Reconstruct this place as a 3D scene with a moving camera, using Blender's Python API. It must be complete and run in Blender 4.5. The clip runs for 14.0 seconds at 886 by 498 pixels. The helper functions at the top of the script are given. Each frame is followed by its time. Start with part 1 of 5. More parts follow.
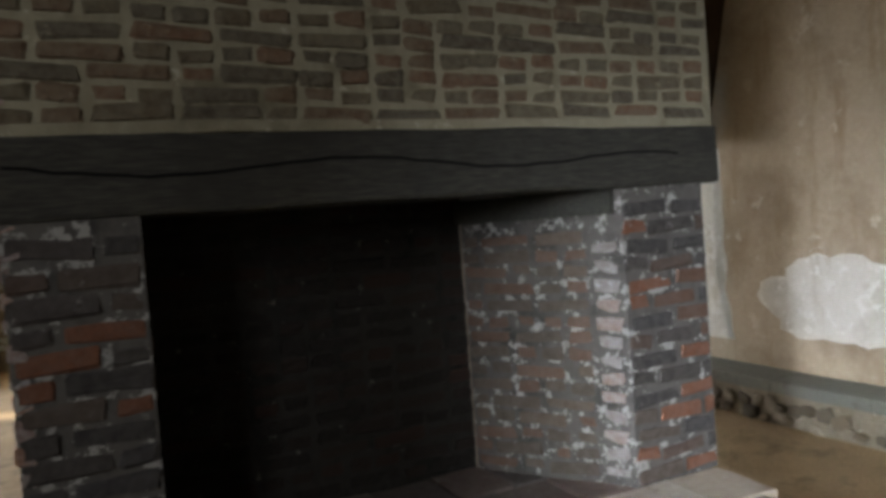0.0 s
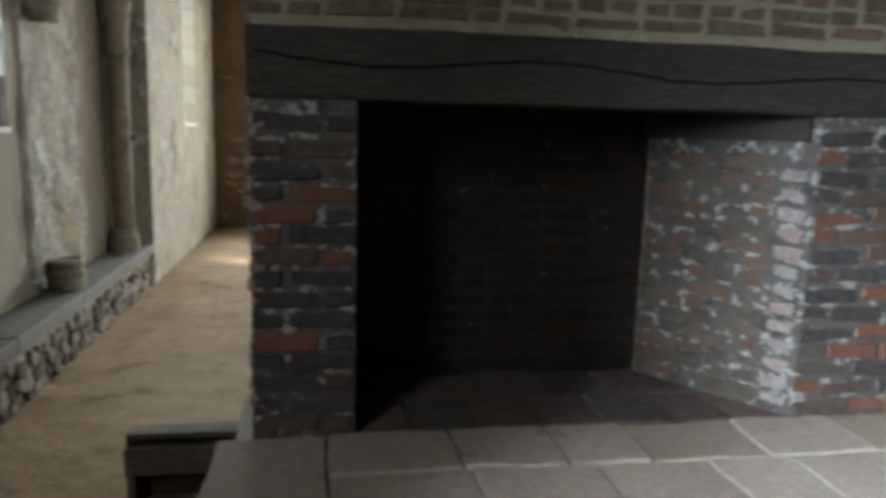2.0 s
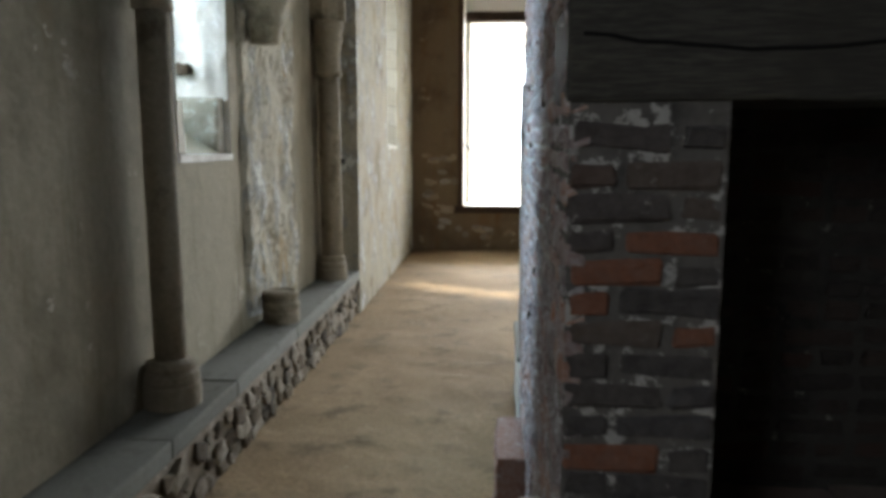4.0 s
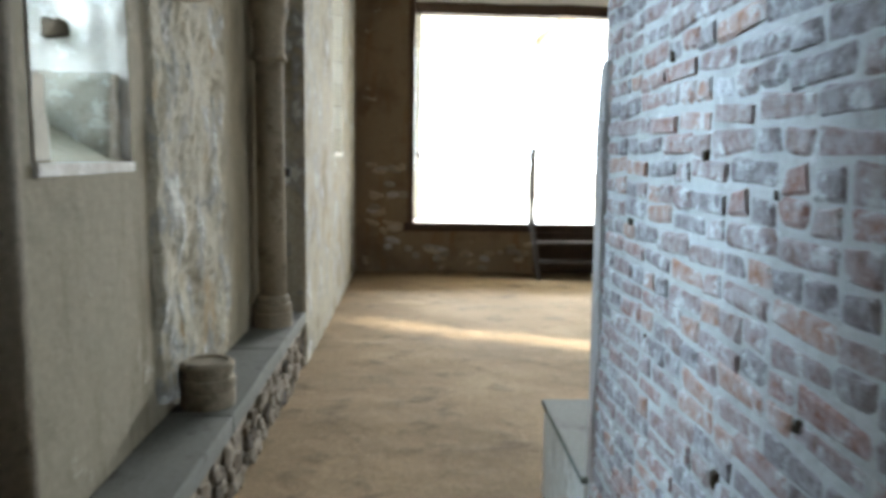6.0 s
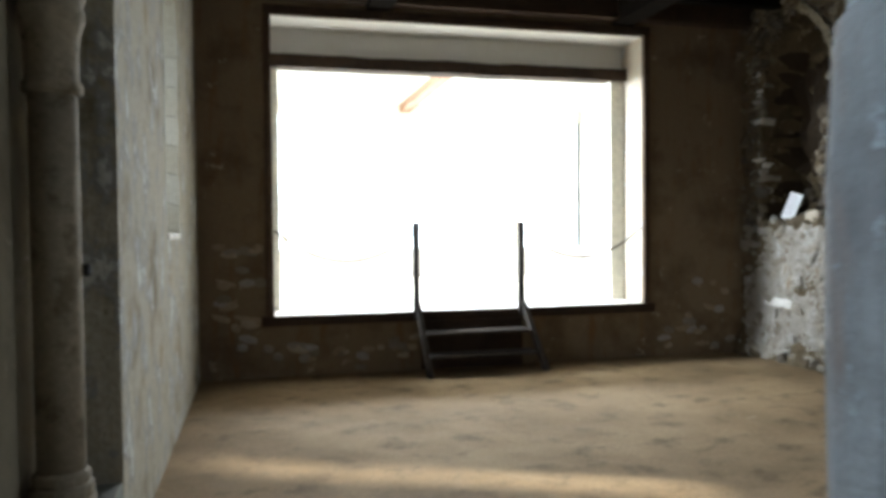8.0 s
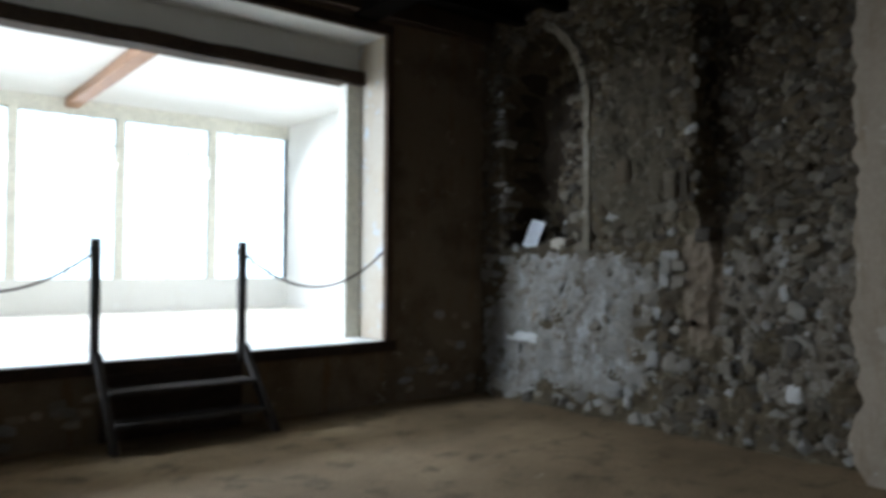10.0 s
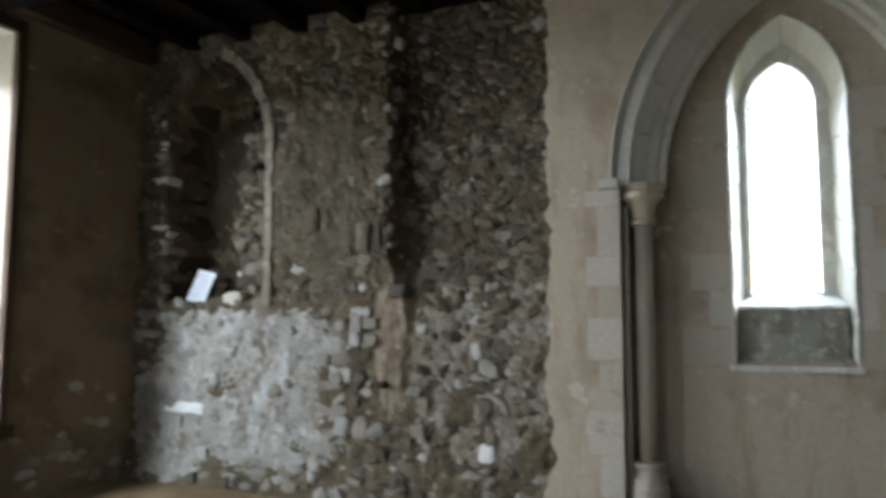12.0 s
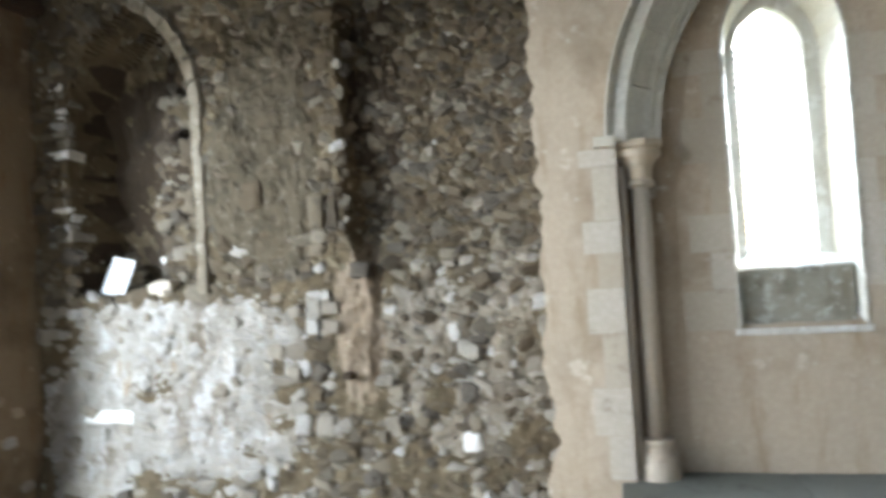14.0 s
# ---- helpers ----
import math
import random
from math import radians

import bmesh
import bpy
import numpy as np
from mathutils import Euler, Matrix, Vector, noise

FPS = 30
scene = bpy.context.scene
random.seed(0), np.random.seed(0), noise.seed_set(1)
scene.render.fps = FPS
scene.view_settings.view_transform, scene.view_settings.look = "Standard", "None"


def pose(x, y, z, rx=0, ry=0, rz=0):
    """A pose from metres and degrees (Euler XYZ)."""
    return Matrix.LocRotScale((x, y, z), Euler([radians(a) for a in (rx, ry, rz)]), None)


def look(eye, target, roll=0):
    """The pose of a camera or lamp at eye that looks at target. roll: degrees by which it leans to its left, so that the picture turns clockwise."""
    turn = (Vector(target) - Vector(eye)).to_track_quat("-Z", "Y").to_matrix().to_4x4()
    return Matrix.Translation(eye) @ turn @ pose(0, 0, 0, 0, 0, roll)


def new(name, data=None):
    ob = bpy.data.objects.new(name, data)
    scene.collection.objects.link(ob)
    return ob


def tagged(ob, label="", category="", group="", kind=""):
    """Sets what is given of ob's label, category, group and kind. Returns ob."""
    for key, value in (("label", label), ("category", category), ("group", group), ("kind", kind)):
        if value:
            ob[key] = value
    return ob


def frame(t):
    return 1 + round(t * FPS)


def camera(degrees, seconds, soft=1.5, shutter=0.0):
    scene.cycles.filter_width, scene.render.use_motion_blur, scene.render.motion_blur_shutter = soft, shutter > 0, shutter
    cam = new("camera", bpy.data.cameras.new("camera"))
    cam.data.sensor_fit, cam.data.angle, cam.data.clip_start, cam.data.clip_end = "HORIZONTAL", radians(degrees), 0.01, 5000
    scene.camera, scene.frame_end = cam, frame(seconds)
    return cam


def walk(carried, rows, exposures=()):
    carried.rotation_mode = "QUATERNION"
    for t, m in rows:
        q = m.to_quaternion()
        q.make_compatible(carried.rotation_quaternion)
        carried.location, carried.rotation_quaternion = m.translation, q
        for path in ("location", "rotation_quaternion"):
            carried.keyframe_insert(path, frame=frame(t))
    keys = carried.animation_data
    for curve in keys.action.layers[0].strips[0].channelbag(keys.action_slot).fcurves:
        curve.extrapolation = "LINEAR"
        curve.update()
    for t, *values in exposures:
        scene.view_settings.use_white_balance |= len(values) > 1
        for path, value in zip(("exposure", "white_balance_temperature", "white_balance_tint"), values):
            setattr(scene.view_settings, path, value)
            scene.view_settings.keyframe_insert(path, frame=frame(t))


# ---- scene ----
cam = camera(62.3, 14.0, soft=3.8, shutter=0.5)
PATH = [
    (0, (0.853, -11.797, 1.629), (1.719, -9.996, 1.556), -4.3),
    (0.5, (0.792, -11.924, 1.632), (1.581, -10.089, 1.55), -2.0),
    (1, (0.862, -11.961, 1.644), (1.449, -10.07, 1.366), 0.7),
    (1.5, (0.92, -12.008, 1.62), (1.433, -10.105, 1.28), 0.7),
    (2, (0.873, -12.013, 1.626), (1.198, -10.067, 1.302), 1.6),
    (2.5, (0.748, -11.93, 1.629), (0.843, -9.961, 1.29), 2.8),
    (3, (0.63, -11.834, 1.619), (0.617, -9.863, 1.283), 2.3),
    (3.5, (0.59, -11.611, 1.618), (0.439, -9.638, 1.327), 0.1),
    (5.8, (0.097, -10.023, 1.618), (0.11, -8.042, 1.348), 0.5),
    (6, (0.038, -9.882, 1.613), (0.112, -7.9, 1.354), 0.9),
    (6.5, (-0.099, -9.529, 1.655), (0.19, -7.57, 1.373), 0.2),
    (7, (-0.118, -9.141, 1.666), (0.186, -7.165, 1.633), 0.3),
    (7.2, (-0.114, -8.964, 1.671), (0.212, -6.991, 1.638), -0.1),
    (9.3, (-0.109, -7.057, 1.535), (0.801, -5.277, 1.475), 1.1),
    (9.5, (-0.081, -6.889, 1.533), (0.924, -5.16, 1.555), 0.4),
    (10, (0.051, -6.523, 1.517), (1.301, -4.963, 1.555), 0.4),
    (10.5, (0.255, -6.244, 1.526), (1.681, -4.852, 1.696), 1.1),
    (11, (0.345, -6.086, 1.539), (1.954, -4.913, 1.73), 1.7),
    (11.5, (0.385, -5.864, 1.557), (2.09, -4.846, 1.794), 0.4),
    (12, (0.356, -5.707, 1.573), (2.186, -4.922, 1.754), 0.1),
    (12.5, (0.457, -5.564, 1.576), (2.363, -4.987, 1.762), 0.2),
    (13, (0.645, -5.362, 1.615), (2.581, -4.893, 1.792), -0.9),
    (13.5, (0.758, -5.136, 1.655), (2.725, -4.775, 1.717), 0.5),
    (14, (0.691, -4.878, 1.68), (2.629, -4.388, 1.761), -3.3),
]
walk(cam, [(t, look(eye, target, roll)) for t, eye, target, roll in PATH],
     [(0, 2.0, 6900, 12), (1.0, 2.1, 6600, 11), (2.0, 2.1, 6500, 10), (3.5, 2.05, 6450, 10), (6.0, 2.2, 6250, 8), (7.2, 1.8, 6400, 8), (9.3, 0.3, 5500, 8),
      (10.0, 0.0, 5500, 8), (11.0, 0.15, 5550, 8), (12.0, 1.3, 5700, 8), (13.0, 2.05, 5750, 8), (14.0, 2.5, 5750, 8)])

# ---- world, sun, exposure ----
SUN_AZ, SUN_EL = 114.0, 24.5          # compass-like: angle of the sun's place from +Y towards +X
world = bpy.data.worlds.new("world")
scene.world = world
world.use_nodes = True
_wn = world.node_tree.nodes
_sky = _wn.new("ShaderNodeTexSky")
_sky.sky_type, _sky.sun_disc = "NISHITA", False
_sky.sun_elevation, _sky.sun_rotation = radians(SUN_EL), radians(SUN_AZ)
_sky.dust_density, _sky.air_density = 1.5, 1.0
world.node_tree.links.new(_sky.outputs[0], _wn["Background"].inputs[0])
_wn["Background"].inputs[1].default_value = 0.15


def sun_light():
    lamp = bpy.data.lights.new("sun", "SUN")
    lamp.energy, lamp.angle, lamp.color = 5.0, radians(2.5), (1.0, 0.95, 0.86)
    ob = new("sun", lamp)
    a, e = radians(SUN_AZ), radians(SUN_EL)
    ob.matrix_world = look((math.sin(a) * 30, math.cos(a) * 30, math.tan(e) * 30), (0, 0, 0))


def sky_lamp(name, at, towards, w, h, watts, colour=(0.80, 0.90, 1.0), spread=130):
    """Daylight that enters by one opening, real or added."""
    lamp = bpy.data.lights.new(name, "AREA")
    lamp.spread = radians(spread)
    lamp.shape, lamp.size, lamp.size_y, lamp.energy, lamp.color = "RECTANGLE", w, h, watts, colour
    ob = new(name, lamp)
    ob.matrix_world = look(at, towards)
    return ob


sun_light()
sky_lamp("window_light", (-2.05, -6.95, 2.9), (0.67, -9.2, 1.1), 0.8, 2.0, 102, (0.58, 0.80, 1.0), 118)
sky_lamp("window_light", (-2.45, -7.95, 3.0), (-1.30, -7.0, 2.3), 0.7, 1.2, 6.5, (0.80, 0.90, 1.0), 70)
sky_lamp("window_light", (-1.85, -2.20, 2.9), (1.0, -2.4, 0.9), 0.7, 2.0, 30)
sky_lamp("window_light", (6.32, -5.90, 2.5), (2.5, -5.7, 0.9), 0.44, 1.5, 15)
sky_lamp("window_light", (-2.10, -12.95, 2.35), (2.6, -9.95, 0.55), 0.8, 1.0, 30, (0.76, 0.87, 1.0), 38)
# Fill lamp added in the unseen window's mouth, lifts the fireplace front.
sky_lamp("window_light", (-1.00, -12.80, 2.75), (1.6, -9.9, 0.9), 0.7, 1.5, 3.8, (0.88, 0.94, 1.0), 120)
sky_lamp("bay_light", (2.5, 6.1, 3.5), (2.5, 2.4, 0.7), 7.0, 1.2, 420, (0.95, 0.97, 1.0), 125)
# Added lamp at a made-up side window, brightens bay and rubble wall.
sky_lamp("bay_light", (-1.70, 1.75, 3.62), (4.6, 0.2, 0.6), 2.1, 0.45, 170, (0.88, 0.94, 1.0), 105)

# ---- materials ----


class Mat:
    """A node material, built up step by step."""

    def __init__(self, name, rough=0.85, metal=0.0, spec=0.3):
        self.m = bpy.data.materials.new(name)
        self.m.use_nodes = True
        self.n, self.l = self.m.node_tree.nodes, self.m.node_tree.links
        self.b = self.n["Principled BSDF"]
        self.b.inputs["Roughness"].default_value = rough
        self.b.inputs["Metallic"].default_value = metal
        self.b.inputs["Specular IOR Level"].default_value = spec
        self.co = self.n.new("ShaderNodeNewGeometry").outputs["Position"]

    def noise(self, scale, detail=5.0, rough=0.6, stretch=(1, 1, 1)):
        mp = self.n.new("ShaderNodeMapping")
        mp.inputs["Scale"].default_value = stretch
        self.l.new(self.co, mp.inputs[0])
        t = self.n.new("ShaderNodeTexNoise")
        t.inputs["Scale"].default_value, t.inputs["Detail"].default_value, t.inputs["Roughness"].default_value = scale, detail, rough
        self.l.new(mp.outputs[0], t.inputs[0])
        return t.outputs[0]

    def voronoi(self, scale, feature="F1", stretch=(1, 1, 1)):
        mp = self.n.new("ShaderNodeMapping")
        mp.inputs["Scale"].default_value = stretch
        self.l.new(self.co, mp.inputs[0])
        t = self.n.new("ShaderNodeTexVoronoi")
        t.feature = feature
        t.inputs["Scale"].default_value = scale
        self.l.new(mp.outputs[0], t.inputs[0])
        return t.outputs[0]

    def ramp(self, value, stops, interp="LINEAR"):
        r = self.n.new("ShaderNodeValToRGB")
        r.color_ramp.interpolation = interp
        e = r.color_ramp.elements
        while len(e) < len(stops):
            e.new(0.5)
        for k, (p, c) in zip(e, stops):
            k.position, k.color = p, (*c, 1) if len(c) == 3 else c
        self.l.new(value, r.inputs[0])
        return r.outputs[0]

    def step(self, value, lo, hi):
        r = self.n.new("ShaderNodeMapRange")
        r.interpolation_type = "SMOOTHSTEP"
        r.inputs[1].default_value, r.inputs[2].default_value = lo, hi
        self.l.new(value, r.inputs[0])
        return r.outputs[0]

    def mix(self, fac, a, b, mode="MIX"):
        x = self.n.new("ShaderNodeMix")
        x.data_type, x.blend_type = "RGBA", mode
        for sock, v in ((x.inputs[0], fac), (x.inputs[6], a), (x.inputs[7], b)):
            if isinstance(v, (int, float)):
                sock.default_value = v
            elif isinstance(v, tuple):
                sock.default_value = (*v, 1)
            else:
                self.l.new(v, sock)
        return x.outputs[2]

    def math(self, op, a, b=0.0):
        x = self.n.new("ShaderNodeMath")
        x.operation = op
        for sock, v in zip(x.inputs, (a, b)):
            if isinstance(v, (int, float)):
                sock.default_value = v
            else:
                self.l.new(v, sock)
        return x.outputs[0]

    def random(self):
        """A number for each separate piece, be it an object or an island of a mesh."""
        o = self.n.new("ShaderNodeObjectInfo").outputs["Random"]
        g = self.n.new("ShaderNodeNewGeometry").outputs["Random Per Island"]
        return self.math("FRACT", self.math("ADD", o, g))

    def axis(self, i):
        s = self.n.new("ShaderNodeSeparateXYZ")
        self.l.new(self.co, s.inputs[0])
        return s.outputs[i]

    def out(self, colour, bump=None, strength=0.4, depth=0.01):
        if isinstance(colour, tuple):
            self.b.inputs["Base Color"].default_value = (*colour, 1)
        else:
            self.l.new(colour, self.b.inputs["Base Color"])
        if bump is not None:
            b = self.n.new("ShaderNodeBump")
            b.inputs["Strength"].default_value, b.inputs["Distance"].default_value = strength, depth
            self.l.new(bump, b.inputs["Height"])
            self.l.new(b.outputs[0], self.b.inputs["Normal"])
        return self.m


def plaster(name, base, dark, pale, stain, patch=0.62, scale=1.0):
    """Old lime plaster: cloudy, stained, with worn pale patches."""
    m = Mat(name, 0.92)
    big, mid, fine = m.noise(0.9 * scale, 6, 0.65), m.noise(3.2 * scale, 8, 0.7), m.noise(30, 4, 0.7)
    runs = m.noise(2.0, 6, 0.7, (3.0, 3.0, 0.5))
    c = m.ramp(big, [(0.3, dark), (0.5, base), (0.72, base)])
    c = m.mix(m.step(runs, 0.50, 0.72), c, stain)
    c = m.mix(m.step(mid, patch, patch + 0.05), c, pale)
    c = m.mix(m.step(fine, 0.35, 0.75), m.mix(0.25, c, dark), c)
    return m.out(c, m.math("ADD", m.math("MULTIPLY", mid, 1.0), m.math("MULTIPLY", fine, 0.25)), 0.7, 0.02)


def scarred(name, base, dark, pale, ochre, grey):
    """Plaster torn off in patches: pale lime, blue-grey bedding, ochre stains and dark pits."""
    m = Mat(name, 0.92)
    big, mid, fine = m.noise(1.7, 6, 0.65), m.noise(5.5, 8, 0.68, (1, 1, 0.6)), m.noise(34, 5, 0.7)
    stain, pits = m.noise(2.6, 5, 0.6, (1, 1.6, 0.7)), m.noise(11, 6, 0.7, (1, 1, 0.55))
    c = m.ramp(big, [(0.35, dark), (0.47, base), (0.7, base)])
    c = m.mix(m.step(mid, 0.50, 0.56), c, grey)
    c = m.mix(m.step(stain, 0.60, 0.68), c, ochre)
    c = m.mix(m.step(mid, 0.575, 0.62), c, pale)
    c = m.mix(m.step(pits, 0.36, 0.31), c, dark)
    c = m.mix(m.step(fine, 0.3, 0.75), m.mix(0.4, c, dark), c)
    return m.out(c, m.math("ADD", m.math("MULTIPLY", mid, 1.3), m.math("MULTIPLY", pits, 0.6)), 0.9, 0.03)


def stone(name, tones, bump=0.5, rough=0.88, grime=(0.10, 0.085, 0.065), grimy=0.6):
    """Stone or flint pieces, each with a tone of its own."""
    m = Mat(name, rough)
    k = len(tones)
    c = m.ramp(m.random(), [(i / k, t) for i, t in enumerate(tones)], "CONSTANT")
    f, g = m.noise(38, 6, 0.7), m.noise(5, 6, 0.7)
    c = m.mix(m.step(f, 0.35, 0.8), m.mix(0.45, c, grime), c)
    c = m.mix(m.step(g, grimy, grimy + 0.14), c, grime)
    return m.out(c, f, bump, 0.015)


def brick_mat(name, tones, wash, washed, soot=None, film=0.0):
    m = Mat(name, 0.9)
    k = len(tones)
    c = m.ramp(m.random(), [(i / k, t) for i, t in enumerate(tones)], "CONSTANT")
    f, g, big = m.noise(60, 6, 0.7), m.noise(14, 6, 0.75), m.noise(2.2, 4, 0.6)
    c = m.mix(m.step(f, 0.3, 0.8), m.mix(0.4, c, (0.05, 0.04, 0.035)), c)
    c = m.mix(m.step(g, washed, washed + 0.12), c, wash)
    if film:
        c = m.mix(m.math("MULTIPLY", m.step(m.noise(24, 6, 0.75), 0.30, 0.66), film), c, wash)
    if soot:
        c = m.mix(m.step(big, 0.36, 0.60), c, soot)
    return m.out(c, m.math("ADD", f, g), 0.85, 0.011)


def timber(name, a, b, along=(1, 1, 1), rough=0.8):
    m = Mat(name, rough)
    g, big = m.noise(26, 7, 0.7, along), m.noise(2.5, 4, 0.6)
    c = m.mix(m.step(g, 0.35, 0.68), a, b)
    c = m.mix(m.step(big, 0.45, 0.7), c, a)
    return m.out(c, g, 0.5, 0.012)


def earth():
    m = Mat("earth_floor", 0.95)
    big, mid, fine = m.noise(0.8, 5, 0.6), m.noise(3.0, 8, 0.66, (1, 1.25, 1)), m.noise(45, 5, 0.75)
    c = m.ramp(big, [(0.3, (0.215, 0.145, 0.07)), (0.55, (0.345, 0.24, 0.125)), (0.75, (0.44, 0.325, 0.18))])
    c = m.mix(m.step(mid, 0.50, 0.70), c, (0.155, 0.105, 0.052))
    c = m.mix(m.step(mid, 0.36, 0.28), c, (0.44, 0.35, 0.23))
    c = m.mix(m.step(fine, 0.3, 0.75), m.mix(0.5, c, (0.10, 0.07, 0.04)), c)
    return m.out(c, m.math("ADD", m.math("MULTIPLY", mid, 1.4), m.math("MULTIPLY", fine, 0.4)), 0.8, 0.03)


def plain(name, colour, rough=0.6, metal=0.0, vary=0.12):
    m = Mat(name, rough, metal)
    f = m.noise(18, 5, 0.65)
    return m.out(m.mix(m.step(f, 0.3, 0.75), tuple(v * (1 - vary * 2) for v in colour), colour), f, 0.15, 0.004)


def glass():
    m = bpy.data.materials.new("window_glass")
    m.use_nodes = True
    n, l = m.node_tree.nodes, m.node_tree.links
    mixs, tr, gl, fr = n.new("ShaderNodeMixShader"), n.new("ShaderNodeBsdfTransparent"), n.new("ShaderNodeBsdfGlossy"), n.new("ShaderNodeFresnel")
    gl.inputs["Roughness"].default_value = 0.05
    l.new(fr.outputs[0], mixs.inputs[0]); l.new(tr.outputs[0], mixs.inputs[1]); l.new(gl.outputs[0], mixs.inputs[2])
    l.new(mixs.outputs[0], n["Material Output"].inputs[0])
    return m


M_EARTH = earth()
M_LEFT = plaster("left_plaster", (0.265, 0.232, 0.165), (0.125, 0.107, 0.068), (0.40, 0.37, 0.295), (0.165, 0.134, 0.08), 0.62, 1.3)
M_SCAR = scarred("scarred_plaster", (0.374, 0.344, 0.268), (0.162, 0.132, 0.081), (0.544, 0.540, 0.501), (0.264, 0.196, 0.106), (0.255, 0.259, 0.242))
M_END = plaster("end_plaster", (0.235, 0.175, 0.11), (0.10, 0.07, 0.042), (0.38, 0.32, 0.235), (0.20, 0.115, 0.05), 0.60, 1.3)
M_RIGHT = plaster("right_plaster", (0.48, 0.395, 0.295), (0.235, 0.175, 0.115), (0.58, 0.51, 0.415), (0.335, 0.255, 0.165), 0.59, 1.2)
M_PATCH = plaster("white_patch_plaster", (0.68, 0.66, 0.61), (0.47, 0.44, 0.385), (0.78, 0.77, 0.735), (0.52, 0.475, 0.40), 0.54, 2.6)
M_ASHLAR = stone("dressed_limestone", [(0.64, 0.615, 0.535), (0.58, 0.545, 0.455), (0.68, 0.66, 0.59), (0.60, 0.575, 0.50)], 0.45, 0.85, (0.36, 0.325, 0.25), 0.60)
M_QUOIN = stone("buff_quoin_stone", [(0.486, 0.427, 0.338), (0.522, 0.468, 0.378), (0.459, 0.392, 0.297), (0.549, 0.500, 0.419)], 0.25, 0.88, (0.324, 0.261, 0.189), 0.58)
M_RSHAFT = stone("tan_shaft_stone", [(0.52, 0.44, 0.33), (0.50, 0.43, 0.34)], 0.2, 0.8, (0.34, 0.28, 0.20), 0.62)
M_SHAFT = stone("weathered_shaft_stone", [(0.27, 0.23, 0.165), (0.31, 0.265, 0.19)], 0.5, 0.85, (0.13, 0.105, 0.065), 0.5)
M_BENCH = stone("bench_stone", [(0.164, 0.168, 0.144), (0.180, 0.184, 0.160), (0.152, 0.156, 0.132)], 0.4, 0.85, (0.100, 0.098, 0.080), 0.54)
M_MORTAR_R = plaster("rubble_core_mortar", (0.125, 0.095, 0.055), (0.043, 0.031, 0.016), (0.207, 0.172, 0.113), (0.082, 0.061, 0.030), 0.56, 2.6)
M_GREYED = plaster("weathered_core_mortar", (0.109, 0.087, 0.055), (0.043, 0.034, 0.020), (0.165, 0.143, 0.103), (0.073, 0.055, 0.031), 0.56, 4.0)
M_MUD = plaster("buff_mud_mortar", (0.235, 0.198, 0.148), (0.11, 0.088, 0.06), (0.34, 0.305, 0.245), (0.175, 0.142, 0.098), 0.56, 4.0)
M_LIME = scarred("limewashed_mortar", (0.33, 0.305, 0.265), (0.15, 0.12, 0.085), (0.50, 0.485, 0.455), (0.27, 0.21, 0.14), (0.40, 0.375, 0.335))
# Soil of the niche; also the painted shade of holes and recess.
M_SOIL_SHADE = plaster("dark_soil_and_shade", (0.055, 0.038, 0.022), (0.025, 0.018, 0.011), (0.13, 0.095, 0.06), (0.045, 0.03, 0.018), 0.62, 4.0)
M_FLINT = stone("rubble_stone", [(0.137, 0.104, 0.063), (0.085, 0.062, 0.034), (0.178, 0.141, 0.092), (0.068, 0.049, 0.028), (0.116, 0.097, 0.068), (0.218, 0.184, 0.133), (0.096, 0.067, 0.034), (0.079, 0.065, 0.048)], 0.7)
M_RIB = plaster("worn_rib_stone", (0.265, 0.228, 0.17), (0.13, 0.105, 0.068), (0.36, 0.325, 0.26), (0.19, 0.155, 0.105), 0.56, 4.0)
M_TONGUE = plaster("brown_plaster_remnant", (0.246, 0.191, 0.132), (0.128, 0.093, 0.058), (0.315, 0.255, 0.187), (0.178, 0.132, 0.081), 0.57, 3.0)
M_BLOCK = plaster("weathered_block_stone", (0.33, 0.31, 0.25), (0.14, 0.12, 0.085), (0.48, 0.46, 0.40), (0.23, 0.20, 0.145), 0.54, 4.5)
M_SMEAR = plaster("smeared_grey_mortar", (0.34, 0.305, 0.285), (0.22, 0.19, 0.175), (0.44, 0.415, 0.40), (0.33, 0.205, 0.15), 0.57, 3.0)
M_TILE = brick_mat("sooty_hearth_tile", [(0.135, 0.09, 0.074), (0.11, 0.082, 0.07), (0.155, 0.10, 0.08), (0.09, 0.072, 0.064)], (0.26, 0.23, 0.21), 0.60, None, 0.25)
M_ENDST = stone("stained_wall_stone", [(0.40, 0.34, 0.25), (0.46, 0.40, 0.31), (0.33, 0.27, 0.19)], 0.4, 0.9, (0.22, 0.165, 0.10), 0.5)
M_PALE = stone("pale_rubble_stone", [(0.328, 0.299, 0.250), (0.271, 0.238, 0.189), (0.426, 0.406, 0.369), (0.230, 0.197, 0.152), (0.295, 0.271, 0.230)], 0.6, 0.88, (0.164, 0.139, 0.102), 0.56)
M_BRICK = brick_mat("limewashed_brick", [(0.28, 0.11, 0.07), (0.20, 0.10, 0.08), (0.36, 0.155, 0.08), (0.17, 0.12, 0.115), (0.24, 0.135, 0.11), (0.15, 0.11, 0.11), (0.23, 0.12, 0.10)], (0.48, 0.465, 0.46), 0.515, None, 0.55)
